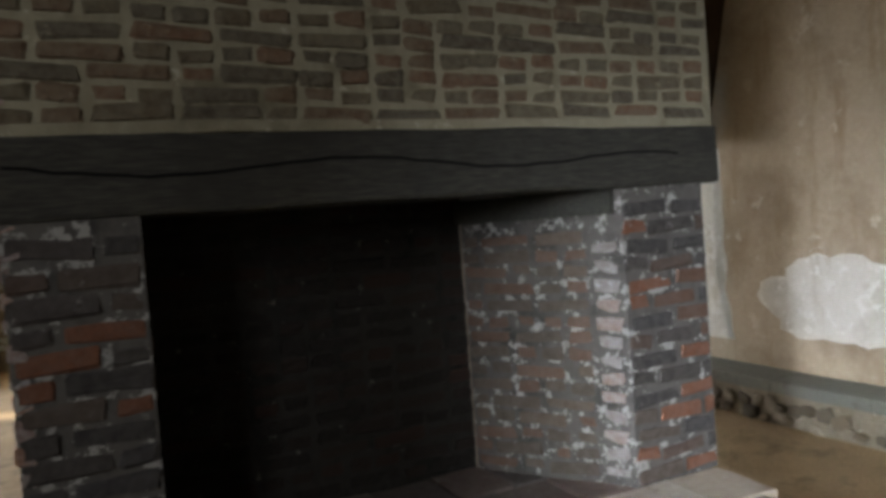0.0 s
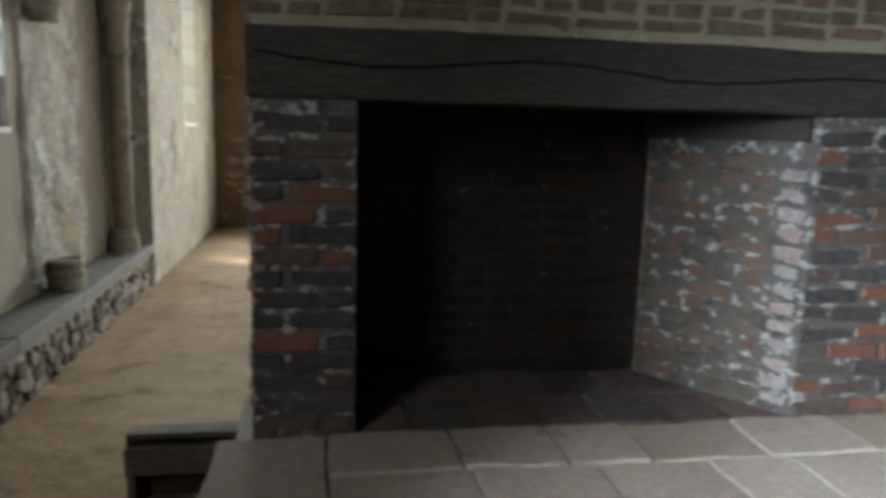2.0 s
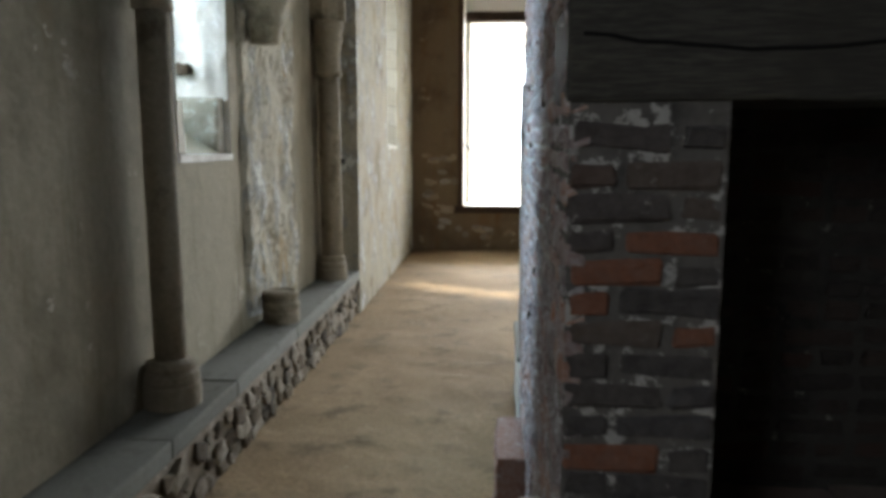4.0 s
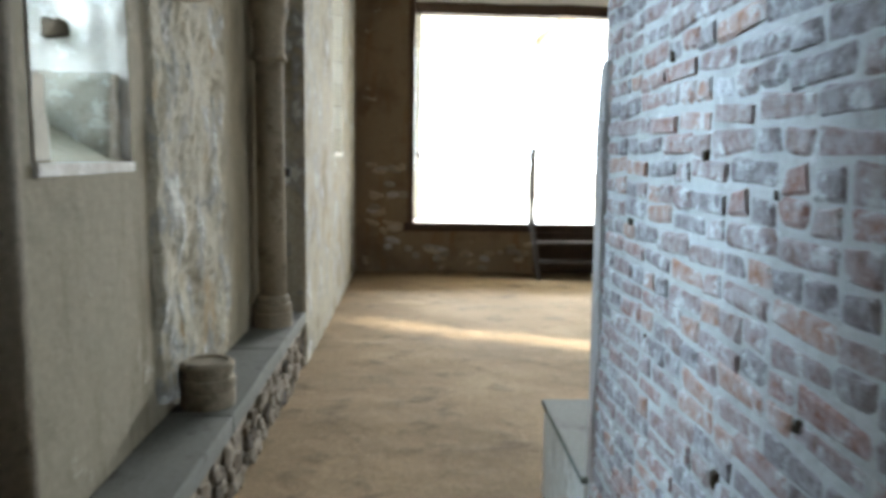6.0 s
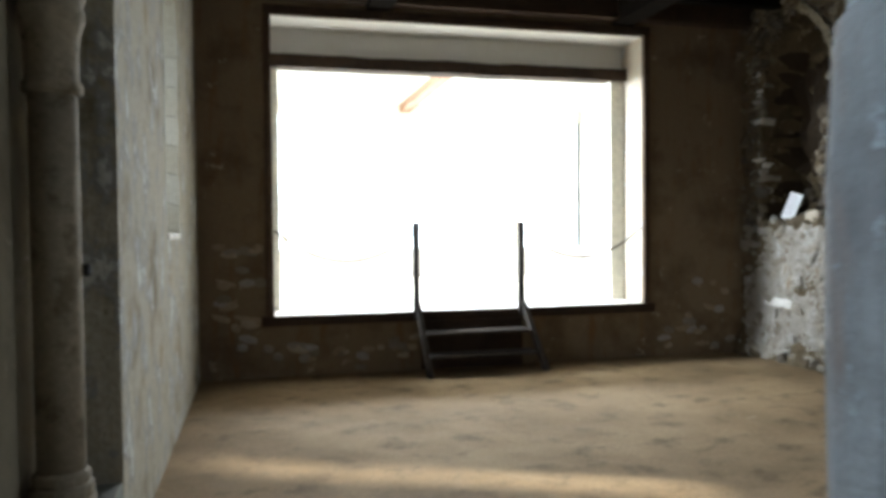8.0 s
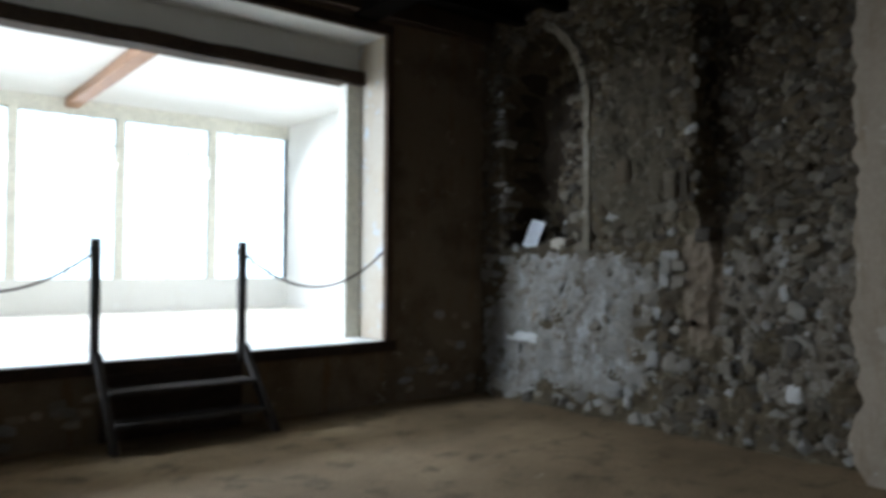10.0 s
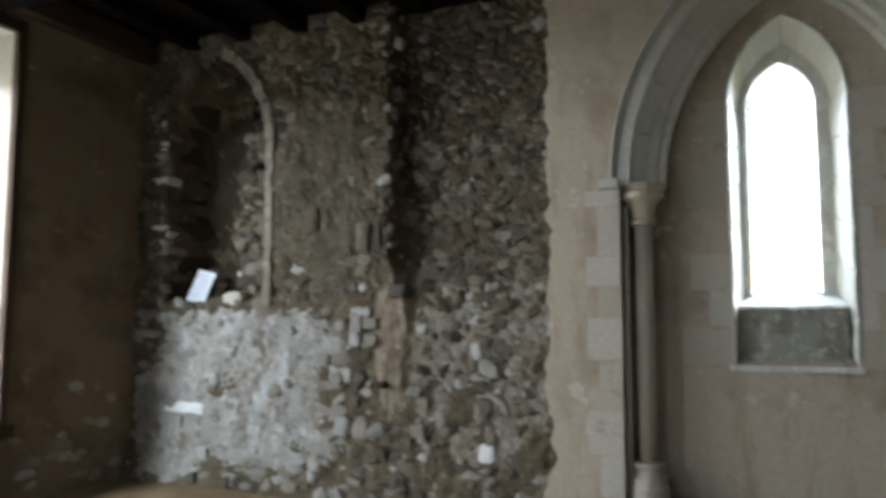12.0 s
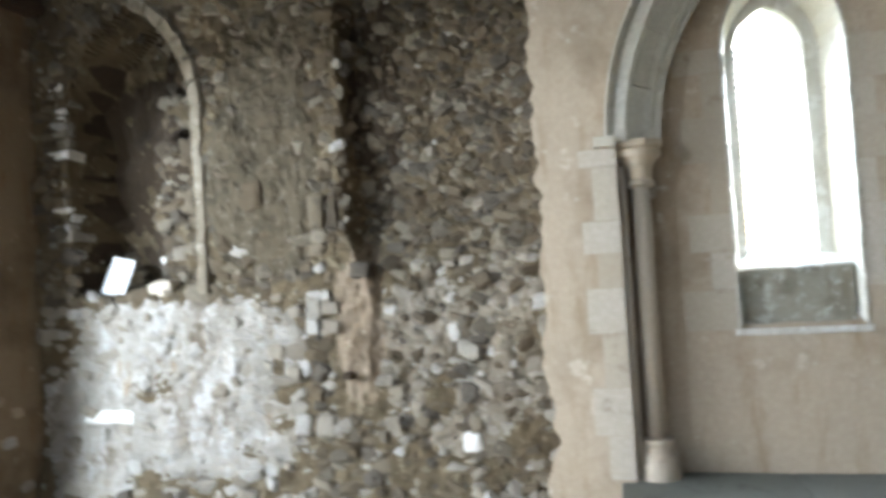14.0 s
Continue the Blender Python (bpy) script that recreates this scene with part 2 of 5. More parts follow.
M_SOOTY = brick_mat("sooty_brick", [(0.045, 0.039, 0.037), (0.085, 0.05, 0.038), (0.05, 0.047, 0.05), (0.21, 0.075, 0.036), (0.04, 0.037, 0.038), (0.125, 0.06, 0.038), (0.06, 0.05, 0.048), (0.09, 0.066, 0.052)], (0.36, 0.34, 0.31), 0.61, None, 0.12)
M_UPPER = brick_mat("upper_brick", [(0.165, 0.10, 0.058), (0.14, 0.105, 0.063), (0.20, 0.105, 0.06), (0.15, 0.12, 0.075), (0.105, 0.084, 0.057)], (0.38, 0.34, 0.25), 0.60, None, 0.25)
M_SPLAY = brick_mat("pale_sooted_brick", [(0.136, 0.098, 0.072), (0.111, 0.085, 0.066), (0.170, 0.093, 0.064), (0.098, 0.076, 0.060), (0.145, 0.076, 0.051)], (0.255, 0.230, 0.191), 0.68, None, 0.22)
M_ARRIS = brick_mat("pale_arris_brick", [(0.30, 0.20, 0.16), (0.24, 0.20, 0.18)], (0.44, 0.43, 0.425), 0.55, None, 0.5)
M_BLACK = brick_mat("soot_black_brick", [(0.013, 0.011, 0.010), (0.020, 0.014, 0.012), (0.037, 0.018, 0.013), (0.016, 0.014, 0.013), (0.027, 0.018, 0.014)], (0.090, 0.081, 0.069), 0.66)
M_MORTAR = plaster("white_lime_mortar", (0.43, 0.415, 0.40), (0.30, 0.28, 0.26), (0.53, 0.52, 0.51), (0.35, 0.33, 0.31), 0.6, 5.0)
M_MORTAR_U = plaster("dull_mortar", (0.347, 0.314, 0.224), (0.168, 0.146, 0.095), (0.493, 0.448, 0.347), (0.246, 0.213, 0.146), 0.6, 5.0)
M_MORTAR_S = plaster("sooty_mortar", (0.13, 0.12, 0.108), (0.045, 0.042, 0.04), (0.42, 0.405, 0.38), (0.07, 0.065, 0.06), 0.54, 6.0)
M_MORTAR_P = plaster("buff_sooted_mortar", (0.285, 0.24, 0.185), (0.13, 0.105, 0.078), (0.36, 0.315, 0.25), (0.19, 0.15, 0.11), 0.6, 4.0)
M_MORTAR_B = plaster("soot_black_mortar", (0.039, 0.036, 0.031), (0.011, 0.010, 0.009), (0.156, 0.147, 0.129), (0.018, 0.017, 0.016), 0.62, 6.0)
M_LINTEL = timber("charred_timber", (0.029, 0.027, 0.023), (0.072, 0.068, 0.056), (0.6, 5, 9))
M_OAK = timber("dark_oak", (0.035, 0.022, 0.014), (0.085, 0.052, 0.03), (0.6, 5, 7))
M_OAKZ = timber("brown_oak_post", (0.06, 0.036, 0.022), (0.12, 0.075, 0.045), (6, 6, 0.6))
M_STEP = timber("grey_brown_step_timber", (0.045, 0.037, 0.032), (0.105, 0.09, 0.078), (0.7, 6, 6))
M_OLD = timber("weathered_grey_timber", (0.085, 0.07, 0.055), (0.17, 0.145, 0.115), (0.6, 6, 6))
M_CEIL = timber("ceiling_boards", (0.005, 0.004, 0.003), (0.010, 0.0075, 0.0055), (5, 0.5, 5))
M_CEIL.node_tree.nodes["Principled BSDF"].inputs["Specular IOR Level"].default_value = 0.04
M_WHITE = plaster("white_painted_plaster", (0.80, 0.785, 0.74), (0.76, 0.74, 0.69), (0.83, 0.82, 0.79), (0.78, 0.755, 0.70), 0.6)
M_BAYFLOOR = plain("pale_sandy_floor", (0.62, 0.575, 0.49), 0.85)
M_CREAM = plain("cream_paint", (0.80, 0.77, 0.66), 0.6)
M_REVEAL = plaster("stained_reveal_plaster", (0.62, 0.56, 0.46), (0.50, 0.40, 0.28), (0.60, 0.66, 0.72), (0.56, 0.45, 0.31), 0.56, 1.4)
M_WARM = timber("warm_brown_beam", (0.30, 0.17, 0.10), (0.42, 0.26, 0.16), (6, 0.5, 6))
M_CARD = plain("white_card", (0.82, 0.83, 0.84), 0.5, 0, 0.02)
M_INK = plain("grey_print", (0.35, 0.36, 0.38), 0.6)
M_ROPE = plain("dark_rope", (0.06, 0.03, 0.022), 0.8)
M_IRON = plain("black_iron", (0.03, 0.03, 0.032), 0.5, 0.8)
M_LEAD = plain("window_lead", (0.12, 0.125, 0.13), 0.5, 0.6)
M_HEARTH = stone("hearth_flagstone", [(0.47, 0.395, 0.325), (0.52, 0.45, 0.385), (0.43, 0.35, 0.28), (0.48, 0.40, 0.33)], 0.5, 0.8, (0.24, 0.19, 0.15), 0.56)
M_GRASS = plain("rough_grass", (0.07, 0.11, 0.035), 0.95)
M_GLASS = glass()

# ---- building helpers ----


def part(name, bm, material, parent=None, label="", smooth=False):
    me = bpy.data.meshes.new(name)
    bmesh.ops.recalc_face_normals(bm, faces=bm.faces[:])
    bm.to_mesh(me)
    bm.free()
    me.materials.append(material)
    if smooth:
        me.polygons.foreach_set("use_smooth", [True] * len(me.polygons))
    ob = new(name, me)
    ob.parent = parent
    if label:
        ob["label"] = label
    return ob


def thing(name, at=(0, 0, 0), label="", category="", group="", kind=""):
    ob = new(name)
    ob.location = at
    bpy.context.view_layer.update()
    return tagged(ob, label, category, group, kind)


def child(name, bm, material, parent, label="", smooth=False):
    """A part given in world coordinates, under a thing that stands away from the origin."""
    bm.transform(Matrix.Translation(-Vector(parent.matrix_world.translation)))
    return part(name, bm, material, parent, label, smooth)


def box(bm, x0, x1, y0, y1, z0, z1, bevel=0.0):
    b = bmesh.new() if bevel else bm
    vs = [b.verts.new((x, y, z)) for x in (x0, x1) for y in (y0, y1) for z in (z0, z1)]
    for f in ((0, 1, 3, 2), (4, 6, 7, 5), (0, 4, 5, 1), (2, 3, 7, 6), (0, 2, 6, 4), (1, 5, 7, 3)):
        b.faces.new([vs[i] for i in f])
    if bevel:
        bmesh.ops.bevel(b, geom=b.edges[:], offset=bevel, segments=2, affect="EDGES", profile=0.6)
        join(bm, b)
    return bm


def join(bm, other):
    me = bpy.data.meshes.new("tmp")
    other.to_mesh(me)
    other.free()
    bm.from_mesh(me)
    bpy.data.meshes.remove(me)


def boxed(*a, bevel=0.0):
    return box(bmesh.new(), *a, bevel=bevel)


def rough_up(bm, cuts, amount, scale=6.0):
    """Cut a mesh finer and push its points about, so that edges look worn."""
    bmesh.ops.subdivide_edges(bm, edges=bm.edges[:], cuts=cuts, use_grid_fill=True)
    for v in bm.verts:
        v.co += noise.noise_vector(v.co * scale) * amount
    return bm


def lathe(bm, cx, cy, profile, n=20, arc=(0, 360)):
    """A turned shape round an upright axis, from (radius, height) pairs."""
    rings = []
    for r, z in profile:
        rings.append([bm.verts.new((cx + r * math.cos(radians(a)), cy + r * math.sin(radians(a)), z))
                      for a in np.linspace(arc[0], arc[1], n, endpoint=arc[1] - arc[0] < 360)])
    closed = arc[1] - arc[0] >= 360
    for a, b in zip(rings, rings[1:]):
        for i in range(n if closed else n - 1):
            j = (i + 1) % n
            bm.faces.new((a[i], a[j], b[j], b[i]))
    bm.faces.new(rings[0][::-1])
    bm.faces.new(rings[-1])
    return bm


def lancet(c, a, z0, zs, rise, n=10):
    """Outline of a pointed opening: centre, half width, foot, springing, rise. Counter-clockwise from the foot."""
    R = (a * a + rise * rise) / (2 * a)
    pts = [(c - a, z0), (c + a, z0)]
    top = math.asin(min(1, rise / R))
    pts += [(c + a - R + R * math.cos(t), zs + R * math.sin(t)) for t in np.linspace(0, top, n)]
    pts += [(c - a + R - R * math.cos(t), zs + R * math.sin(t)) for t in np.linspace(top, 0, n)[1:]]
    return pts


def rect(u0, u1, z0, z1):
    return [(u0, z0), (u1, z0), (u1, z1), (u0, z1)]


def pierced(bm, put, outer, holes, d0, d1):
    """A wall with openings right through: put(u, z, d) lays a point; each hole is a front and a back outline of as many points."""
    def sheet(loops, d):
        edges, rings = [], []
        for lp in loops:
            vs = [bm.verts.new(put(u, z, d)) for u, z in lp]
            rings.append(vs)
            edges += [bm.edges.new((vs[i], vs[(i + 1) % len(vs)])) for i in range(len(vs))]
        bmesh.ops.triangle_fill(bm, use_beauty=True, use_dissolve=False, edges=edges)
        return rings
    f = sheet([outer] + [h[0] for h in holes], d0)
    b = sheet([outer] + [h[1] for h in holes], d1)
    for ra, rb in zip(f, b):
        for i in range(len(ra)):
            j = (i + 1) % len(ra)
            bm.faces.new((ra[i], ra[j], rb[j], rb[i]))
    return bm


def rounded_stone(r, seed, flat=0.75, sub=1):
    """An irregular lump of stone as a mesh."""
    bm = bmesh.new()
    bmesh.ops.create_icosphere(bm, subdivisions=sub, radius=1)
    rr = random.Random(seed)
    off = Vector((rr.uniform(-50, 50), rr.uniform(-50, 50), rr.uniform(-50, 50)))
    for v in bm.verts:
        k = 1 + 0.34 * noise.noise(v.co * 1.3 + off) + 0.16 * noise.noise(v.co * 3.4 + off) + rr.uniform(-0.16, 0.16) * (1 if sub < 2 else 0.75)
        p = Vector([math.copysign(abs(q) ** 0.6, q) for q in v.co])
        v.co = Vector((p.x * r * k * flat, p.y * r * k, p.z * r * k))
    return bm


def mesh_of(bm, name, material):
    me = bpy.data.meshes.new(name)
    bmesh.ops.recalc_face_normals(bm, faces=bm.faces[:])
    bm.to_mesh(me)
    bm.free()
    me.materials.append(material)
    return me


def scatter(name, meshes, places, parent, most, near):
    """Pieces at the given poses: the nearest to a point of the plan as parts of their own, the rest in one mesh."""
    places = sorted(places, key=lambda m: (m.translation - Vector(near)).length)
    for i, m in enumerate(places[:most]):
        ob = new(name, meshes[i % len(meshes)])
        ob.parent = parent
        ob.matrix_basis = m
    rest = places[most:]
    if rest:
        verts, faces, cache = [], [], {}
        for i, m in enumerate(rest):
            me = meshes[i % len(meshes)]
            if me.name not in cache:
                cache[me.name] = ([v.co.copy() for v in me.vertices], [tuple(p.vertices) for p in me.polygons])
            vs, fs = cache[me.name]
            k = len(verts)
            verts += [m @ v for v in vs]
            faces += [tuple(q + k for q in f) for f in fs]
        me = bpy.data.meshes.new(name + "_rest")
        me.from_pydata(verts, [], faces)
        me.materials.append(meshes[0].materials[0])
        me.polygons.foreach_set("use_smooth", [meshes[0].polygons[0].use_smooth] * len(me.polygons))
        ob = new(name + "_rest", me)
        ob.parent = parent
        ob["kind"] = "stuff"


def splay_lining(w, fo, ba, xa, xb, yy, mat):
    """Dressed stones that line the splayed sides and head of a window, course by course."""
    n = len(fo)
    for i in range(1, n):
        j = (i + 1) % n
        courses = 6 if abs(fo[i][1] - fo[j][1]) > 1 else 1
        for c in range(courses):
            t0, t1 = c / courses, (c + 1) / courses - (0.006 if courses > 1 else 0.02)
            q = []
            for lp, x in ((fo, xa), (ba, xb)):
                for t in (t0, t1):
                    q.append((x, lp[i][0] + (lp[j][0] - lp[i][0]) * t, lp[i][1] + (lp[j][1] - lp[i][1]) * t))
            q = [q[0], q[1], q[3], q[2]]
            bm = bmesh.new()
            v0 = [bm.verts.new(k) for k in q]
            v1 = [bm.verts.new((k[0], k[1] + (yy - k[1]) * 0.05, k[2] - (0.012 if k[2] > 3.05 else 0))) for k in q]
            bm.faces.new(v0); bm.faces.new(v1[::-1])
            for k in range(4):
                bm.faces.new((v0[k], v0[(k + 1) % 4], v1[(k + 1) % 4], v1[k]))
            part("jamb_stone", rough_up(bm, 3, 0.011, 8) if courses > 1 else bm, mat, w)


# ---- levels of the plan ----
L_FRONT, L_BACK = -0.78, -1.08      # left: bench front and forward wall; wall behind the bench
R_FACE, R_BACK, R_RUB = 5.52, 5.79, 5.95
TOP, SOUTH = 4.36, -14.6
SX0, SX1, SY0, SY1 = 0.67, 2.87, -9.87, -7.38   # chimney stack
HEARTH = 0.69
BENCH, R_BENCH = 0.42, 0.32


def left_wall():
    p = lambda u, z, d: (d, u, z)
    w = tagged(thing("wall_left"), "long plastered stone wall with bench recess and lancet windows", "wall", kind="structure")
    bm = bmesh.new()
    w1 = (lancet(-7.32, 0.38, 1.56, 3.05, 0.62), lancet(-7.22, 0.20, 1.95, 3.05, 0.40))
    w0 = (lancet(-12.8, 0.40, 1.56, 3.05, 0.62), lancet(-12.8, 0.30, 1.80, 3.05, 0.50))
    pierced(bm, p, rect(SOUTH, -4.45, 0.001, TOP), [w1, w0], L_BACK, -1.75)
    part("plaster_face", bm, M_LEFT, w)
    bm = bmesh.new()
    w2 = (lancet(-2.20, 0.40, 1.60, 3.05, 0.62), lancet(-2.20, 0.20, 1.85, 3.05, 0.40))
    pierced(bm, p, rect(-4.45, 0.0, 0.001, TOP), [w2], L_FRONT, -1.50)
    part("scarred_face", bm, M_SCAR, w)
    # sills
    for yc, x0, x1, z in ((-7.32, -1.70, L_BACK + 0.015, 1.56), (-2.20, -1.45, L_FRONT + 0.012, 1.60)):
        bm = boxed(x0, x1, yc - 0.37, yc + 0.37, z - 0.035, z + 0.004)
        part("window_sill", rough_up(bm, 3, 0.006), M_PATCH, w, "worn pale stone sill")
    # rough whitened splays of the near window
    for sgn in (1, -1):
        bm = bmesh.new()
        us, zs = np.linspace(0, 1, 26), np.linspace(1.56, 3.1, 56)
        g = [[bm.verts.new((L_BACK + 0.004 - 0.66 * k, -7.32 + sgn * (0.372 - 0.165 * k) + (0.1 if sgn < 0 else 0) * k
                            - sgn * (0.012 + 0.028 * noise.noise((k * 4, q * 3, 2)) + 0.014 * noise.noise((k * 13, q * 9, 6))), q)) for k in us] for q in zs]
        for r0, r1 in zip(g, g[1:]):
            for k in range(len(us) - 1):
                bm.faces.new((r0[k], r0[k + 1], r1[k + 1], r1[k]))
        part("reveal_face", bm, M_PATCH, w, "rough whitewashed window reveal", True)
    # Pit drawn as a dark lump; its shade is only colour.
    part("broken_pit", rough_up(boxed(-1.36, -1.28, -7.05, -6.985, 2.02, 2.09, bevel=0.014), 2, 0.02, 14), M_SOIL_SHADE, w, "dark broken pit in the reveal")
    splay_lining(w, w2[0], w2[1], L_FRONT + 0.006, -1.49, -2.20, M_ASHLAR)
    # block left in the near window's foot
    part("sill_block", rough_up(boxed(-1.68, -1.34, -7.69, -7.02, 1.565, 1.80, bevel=0.01), 3, 0.02, 9), M_BLOCK, w)
    part("sill_block", rough_up(boxed(-1.30, -1.10, -7.69, -7.54, 1.565, 1.84, bevel=0.01), 2, 0.012), M_ASHLAR, w)
    part("jamb_block", rough_up(boxed(-1.55, -1.10, -7.10, -6.90, 1.565, 1.89, bevel=0.02), 4, 0.018, 8), M_BLOCK, w, "dark grey stone at the foot of the reveal")
    for yc, x in ((-7.22, -1.70), (-12.8, -1.70), (-2.20, -1.46)):
        bm = bmesh.new()
        vs = [bm.verts.new((x, u, z)) for u, z in lancet(yc, 0.33 if yc < -12 else 0.21, 1.75, 3.05, 0.52 if yc < -12 else 0.42)]
        bm.faces.new(vs)
        g = part("pane", bm, M_GLASS, w)
        g.visible_shadow = False
    # pale scar where a shaft has gone, with a broken outline
    bm = bmesh.new()
    z = np.linspace(0.50, 3.2, 90)
    lo = [-6.78 + 0.07 * noise.noise((0, 0, q * 2.3)) + 0.03 * noise.noise((3, 0, q * 9)) for q in z]
    hi = [-5.62 + 0.16 * noise.noise((7, 0, q * 1.7)) + 0.04 * noise.noise((5, 0, q * 8)) for q in z]
    cols = 34
    grid = [[bm.verts.new((L_BACK + 0.03 * (1 if 0 < k < cols - 1 else 0) + 0.030 * noise.noise((q * 3.5, k * 0.125, 2)) + 0.012 * noise.noise((q * 11, k * 0.39, 5)) + 0.011 * noise.noise((q * 27, k * 0.95, 8)), a + (b - a) * k / (cols - 1), q))
             for k in range(cols)] for q, a, b in zip(z, lo, hi)]
    for r0, r1 in zip(grid, grid[1:]):
        for k in range(cols - 1):
            bm.faces.new((r0[k], r0[k + 1], r1[k + 1], r1[k]))
    part("plaster_scar", bm, M_SCAR, w, "ragged pale scar of a lost shaft")
    return w


def column(name, x, y, r, z0, cap, mat, label, group, base_h=0.28):
    c = thing(name, (x, y, z0), label, "column", group)
    cr = r * 1.25
    part_w = lambda n, bm, m, lab="": child(n, bm, m, c, lab, n == "shaft")
    part_w("base", lathe(bmesh.new(), x, y, [(cr * 1.75, z0), (cr * 1.75, z0 + 0.09), (cr * 1.62, z0 + 0.11), (cr * 1.66, z0 + 0.15), (cr * 1.35, z0 + 0.17),
                                            (cr * 1.28, z0 + 0.20), (cr * 1.42, z0 + 0.225), (cr * 1.42, z0 + 0.25), (r * 1.05, z0 + base_h)]), mat)
    if cap:
        part_w("shaft", lathe(bmesh.new(), x, y, [(r, z0 + base_h - 0.01), (r * 1.01, (z0 + cap) / 2), (r * 0.98, cap)]), mat)
        part_w("capital", lathe(bmesh.new(), x, y, [(r * 1.0, cap - 0.01), (cr * 1.2, cap), (cr * 1.2, cap + 0.03), (cr * 1.0, cap + 0.045), (cr * 1.08, cap + 0.12), (cr * 1.45, cap + 0.17),
                                                   (cr * 1.85, cap + 0.19), (cr * 1.9, cap + 0.22), (cr * 1.7, cap + 0.235), (cr * 2.0, cap + 0.25), (cr * 2.0, cap + 0.29)]), mat)
    return c


def arch_rib(put, c, a, zs, rise, width, d0, d1, seg=5):
    """A pointed arch of voussoirs with a hollow moulding; each stone a mesh of its own."""
    R = (a * a + rise * rise) / (2 * a)
    top = math.asin(min(1, rise / R))
    stones = []
    for side in (1, -1):
        for i in range(seg):
            t0, t1 = top * i / seg, top * (i + 1) / seg - 0.003
            bm = bmesh.new()
            prof = [(0, 0.0), (0.25, 0.0), (0.36, 0.22), (0.62, 0.42), (0.78, 0.46), (0.88, 0.6), (1.0, 0.6), (1.0, 1.0), (0, 1.0)]
            rings = []
            for t in np.linspace(t0, t1, 7):
                ring = []
                for w, dd in prof:
                    q = R + width * (1 - w)
                    # w = 0 is the outer edge, proud; w = 1 the inner edge, set back
                    u = c + side * (a - R + q * math.cos(t))
                    ring.append(bm.verts.new(put(u, zs + q * math.sin(t), d0 + (d1 - d0) * dd)))
                rings.append(ring)
            n = len(prof)
            for r0, r1 in zip(rings, rings[1:]):
                for k in range(n):
                    bm.faces.new((r0[k], r0[(k + 1) % n], r1[(k + 1) % n], r1[k]))
            bm.faces.new(rings[0][::-1])
            bm.faces.new(rings[-1])
            stones.append(bm)
    return stones


def bench(side):
    """Stone bench along a wall: slabs on a rubble face."""
    sgn = 1 if side == "left" else -1
    top = BENCH if side == "left" else R_BENCH
    xf, xb, y1 = (L_FRONT, L_BACK, -4.45) if side == "left" else (5.16, R_BACK, -4.74)
    b = tagged(thing("bench_" + side), "low stone wall bench with grey slabs over rubble", "bench", kind="structure")
    lo, hi = min(xf, xb), max(xf, xb)
    core = bmesh.new()
    box(core, min(xf - 0.03 * sgn, xb), max(xf - 0.03 * sgn, xb), SOUTH, y1, 0, top - 0.085)
    part("rubble_core", core, M_MUD, b)
    rr = random.Random(5)
    y = y1
    while y > SOUTH + 0.3:
        ln = rr.uniform(0.75, 1.25)
        bm = boxed(lo, hi + 0.0, max(y - ln, SOUTH), y - 0.002, top - 0.085, top + rr.uniform(-0.003, 0.003), bevel=0.012)
        rough_up(bm, 3, 0.006, 5)
        part("slab", bm, M_BENCH, b)
        y -= ln
    # face stones
    kinds = [mesh_of(rounded_stone(0.5, 40 + i, 0.5), "face_stone", M_FLINT if i % 2 else M_MUD) for i in range(6)]
    spots, y = [], y1 - 0.05
    while y > -11.5:
        for z in (0.05, 0.145, 0.24) if side == "left" else (0.05, 0.145):
            if rr.random() < 0.86:
                s = rr.uniform(0.07, 0.14)
                spots.append(Matrix.Translation((xf - sgn * 0.026 + rr.uniform(-0.008, 0.008), y + rr.uniform(-0.04, 0.04), z + rr.uniform(-0.02, 0.02))) @ Matrix.Rotation(rr.uniform(-0.5, 0.5), 4, "X") @ Matrix.Diagonal((0.11, s * 1.2, s * 0.9, 1)))
        y -= rr.uniform(0.09, 0.15)
    scatter("face_stone", kinds, spots, b, 150, (L_FRONT if side == "left" else 5.2, -6.0, 0.2))
    return b


def floor_slab():
    bm = bmesh.new()
    bmesh.ops.create_grid(bm, x_segments=110, y_segments=200, size=0.5)
    for v in bm.verts:
        x, y = -1.9 + (v.co.x + 0.5) * 8.9, SOUTH - 0.3 + (v.co.y + 0.5) * (-SOUTH + 0.6)
        v.co = (x, y, 0.016 * noise.noise((x * 1.1, y * 1.1, 0)) + 0.010 * noise.noise((x * 4, y * 4, 3)))
    ob = part("floor", bm, M_EARTH, None, "", True)
    tagged(ob, "dusty brown trodden earth floor", "floor", kind="structure")
    bm = bmesh.new()
    box(bm, -60, 90, -60, 140, -0.6, -0.5)
    tagged(part("ground", bm, M_GRASS), "rough grass outside", "ground", kind="structure")


def ceiling():
    bm = bmesh.new()
    box(bm, -1.9, 7.0, SOUTH - 0.3, 0.6, TOP, TOP + 0.12)
    y = -0.55
    while y > SOUTH:
        box(bm, -1.08, 6.0, y - 0.14, y, TOP - 0.15, TOP - 0.002)
        y -= 0.62
    for x in (1.2, 4.2):
        box(bm, x - 0.14, x + 0.14, SOUTH, 0.0, TOP - 0.28, TOP - 0.004)
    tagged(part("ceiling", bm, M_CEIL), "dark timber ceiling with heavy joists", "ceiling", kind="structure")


OX0, OX1, OZ0, OZ1, REV = 0.0, 4.48, 0.68, 3.97, 0.60


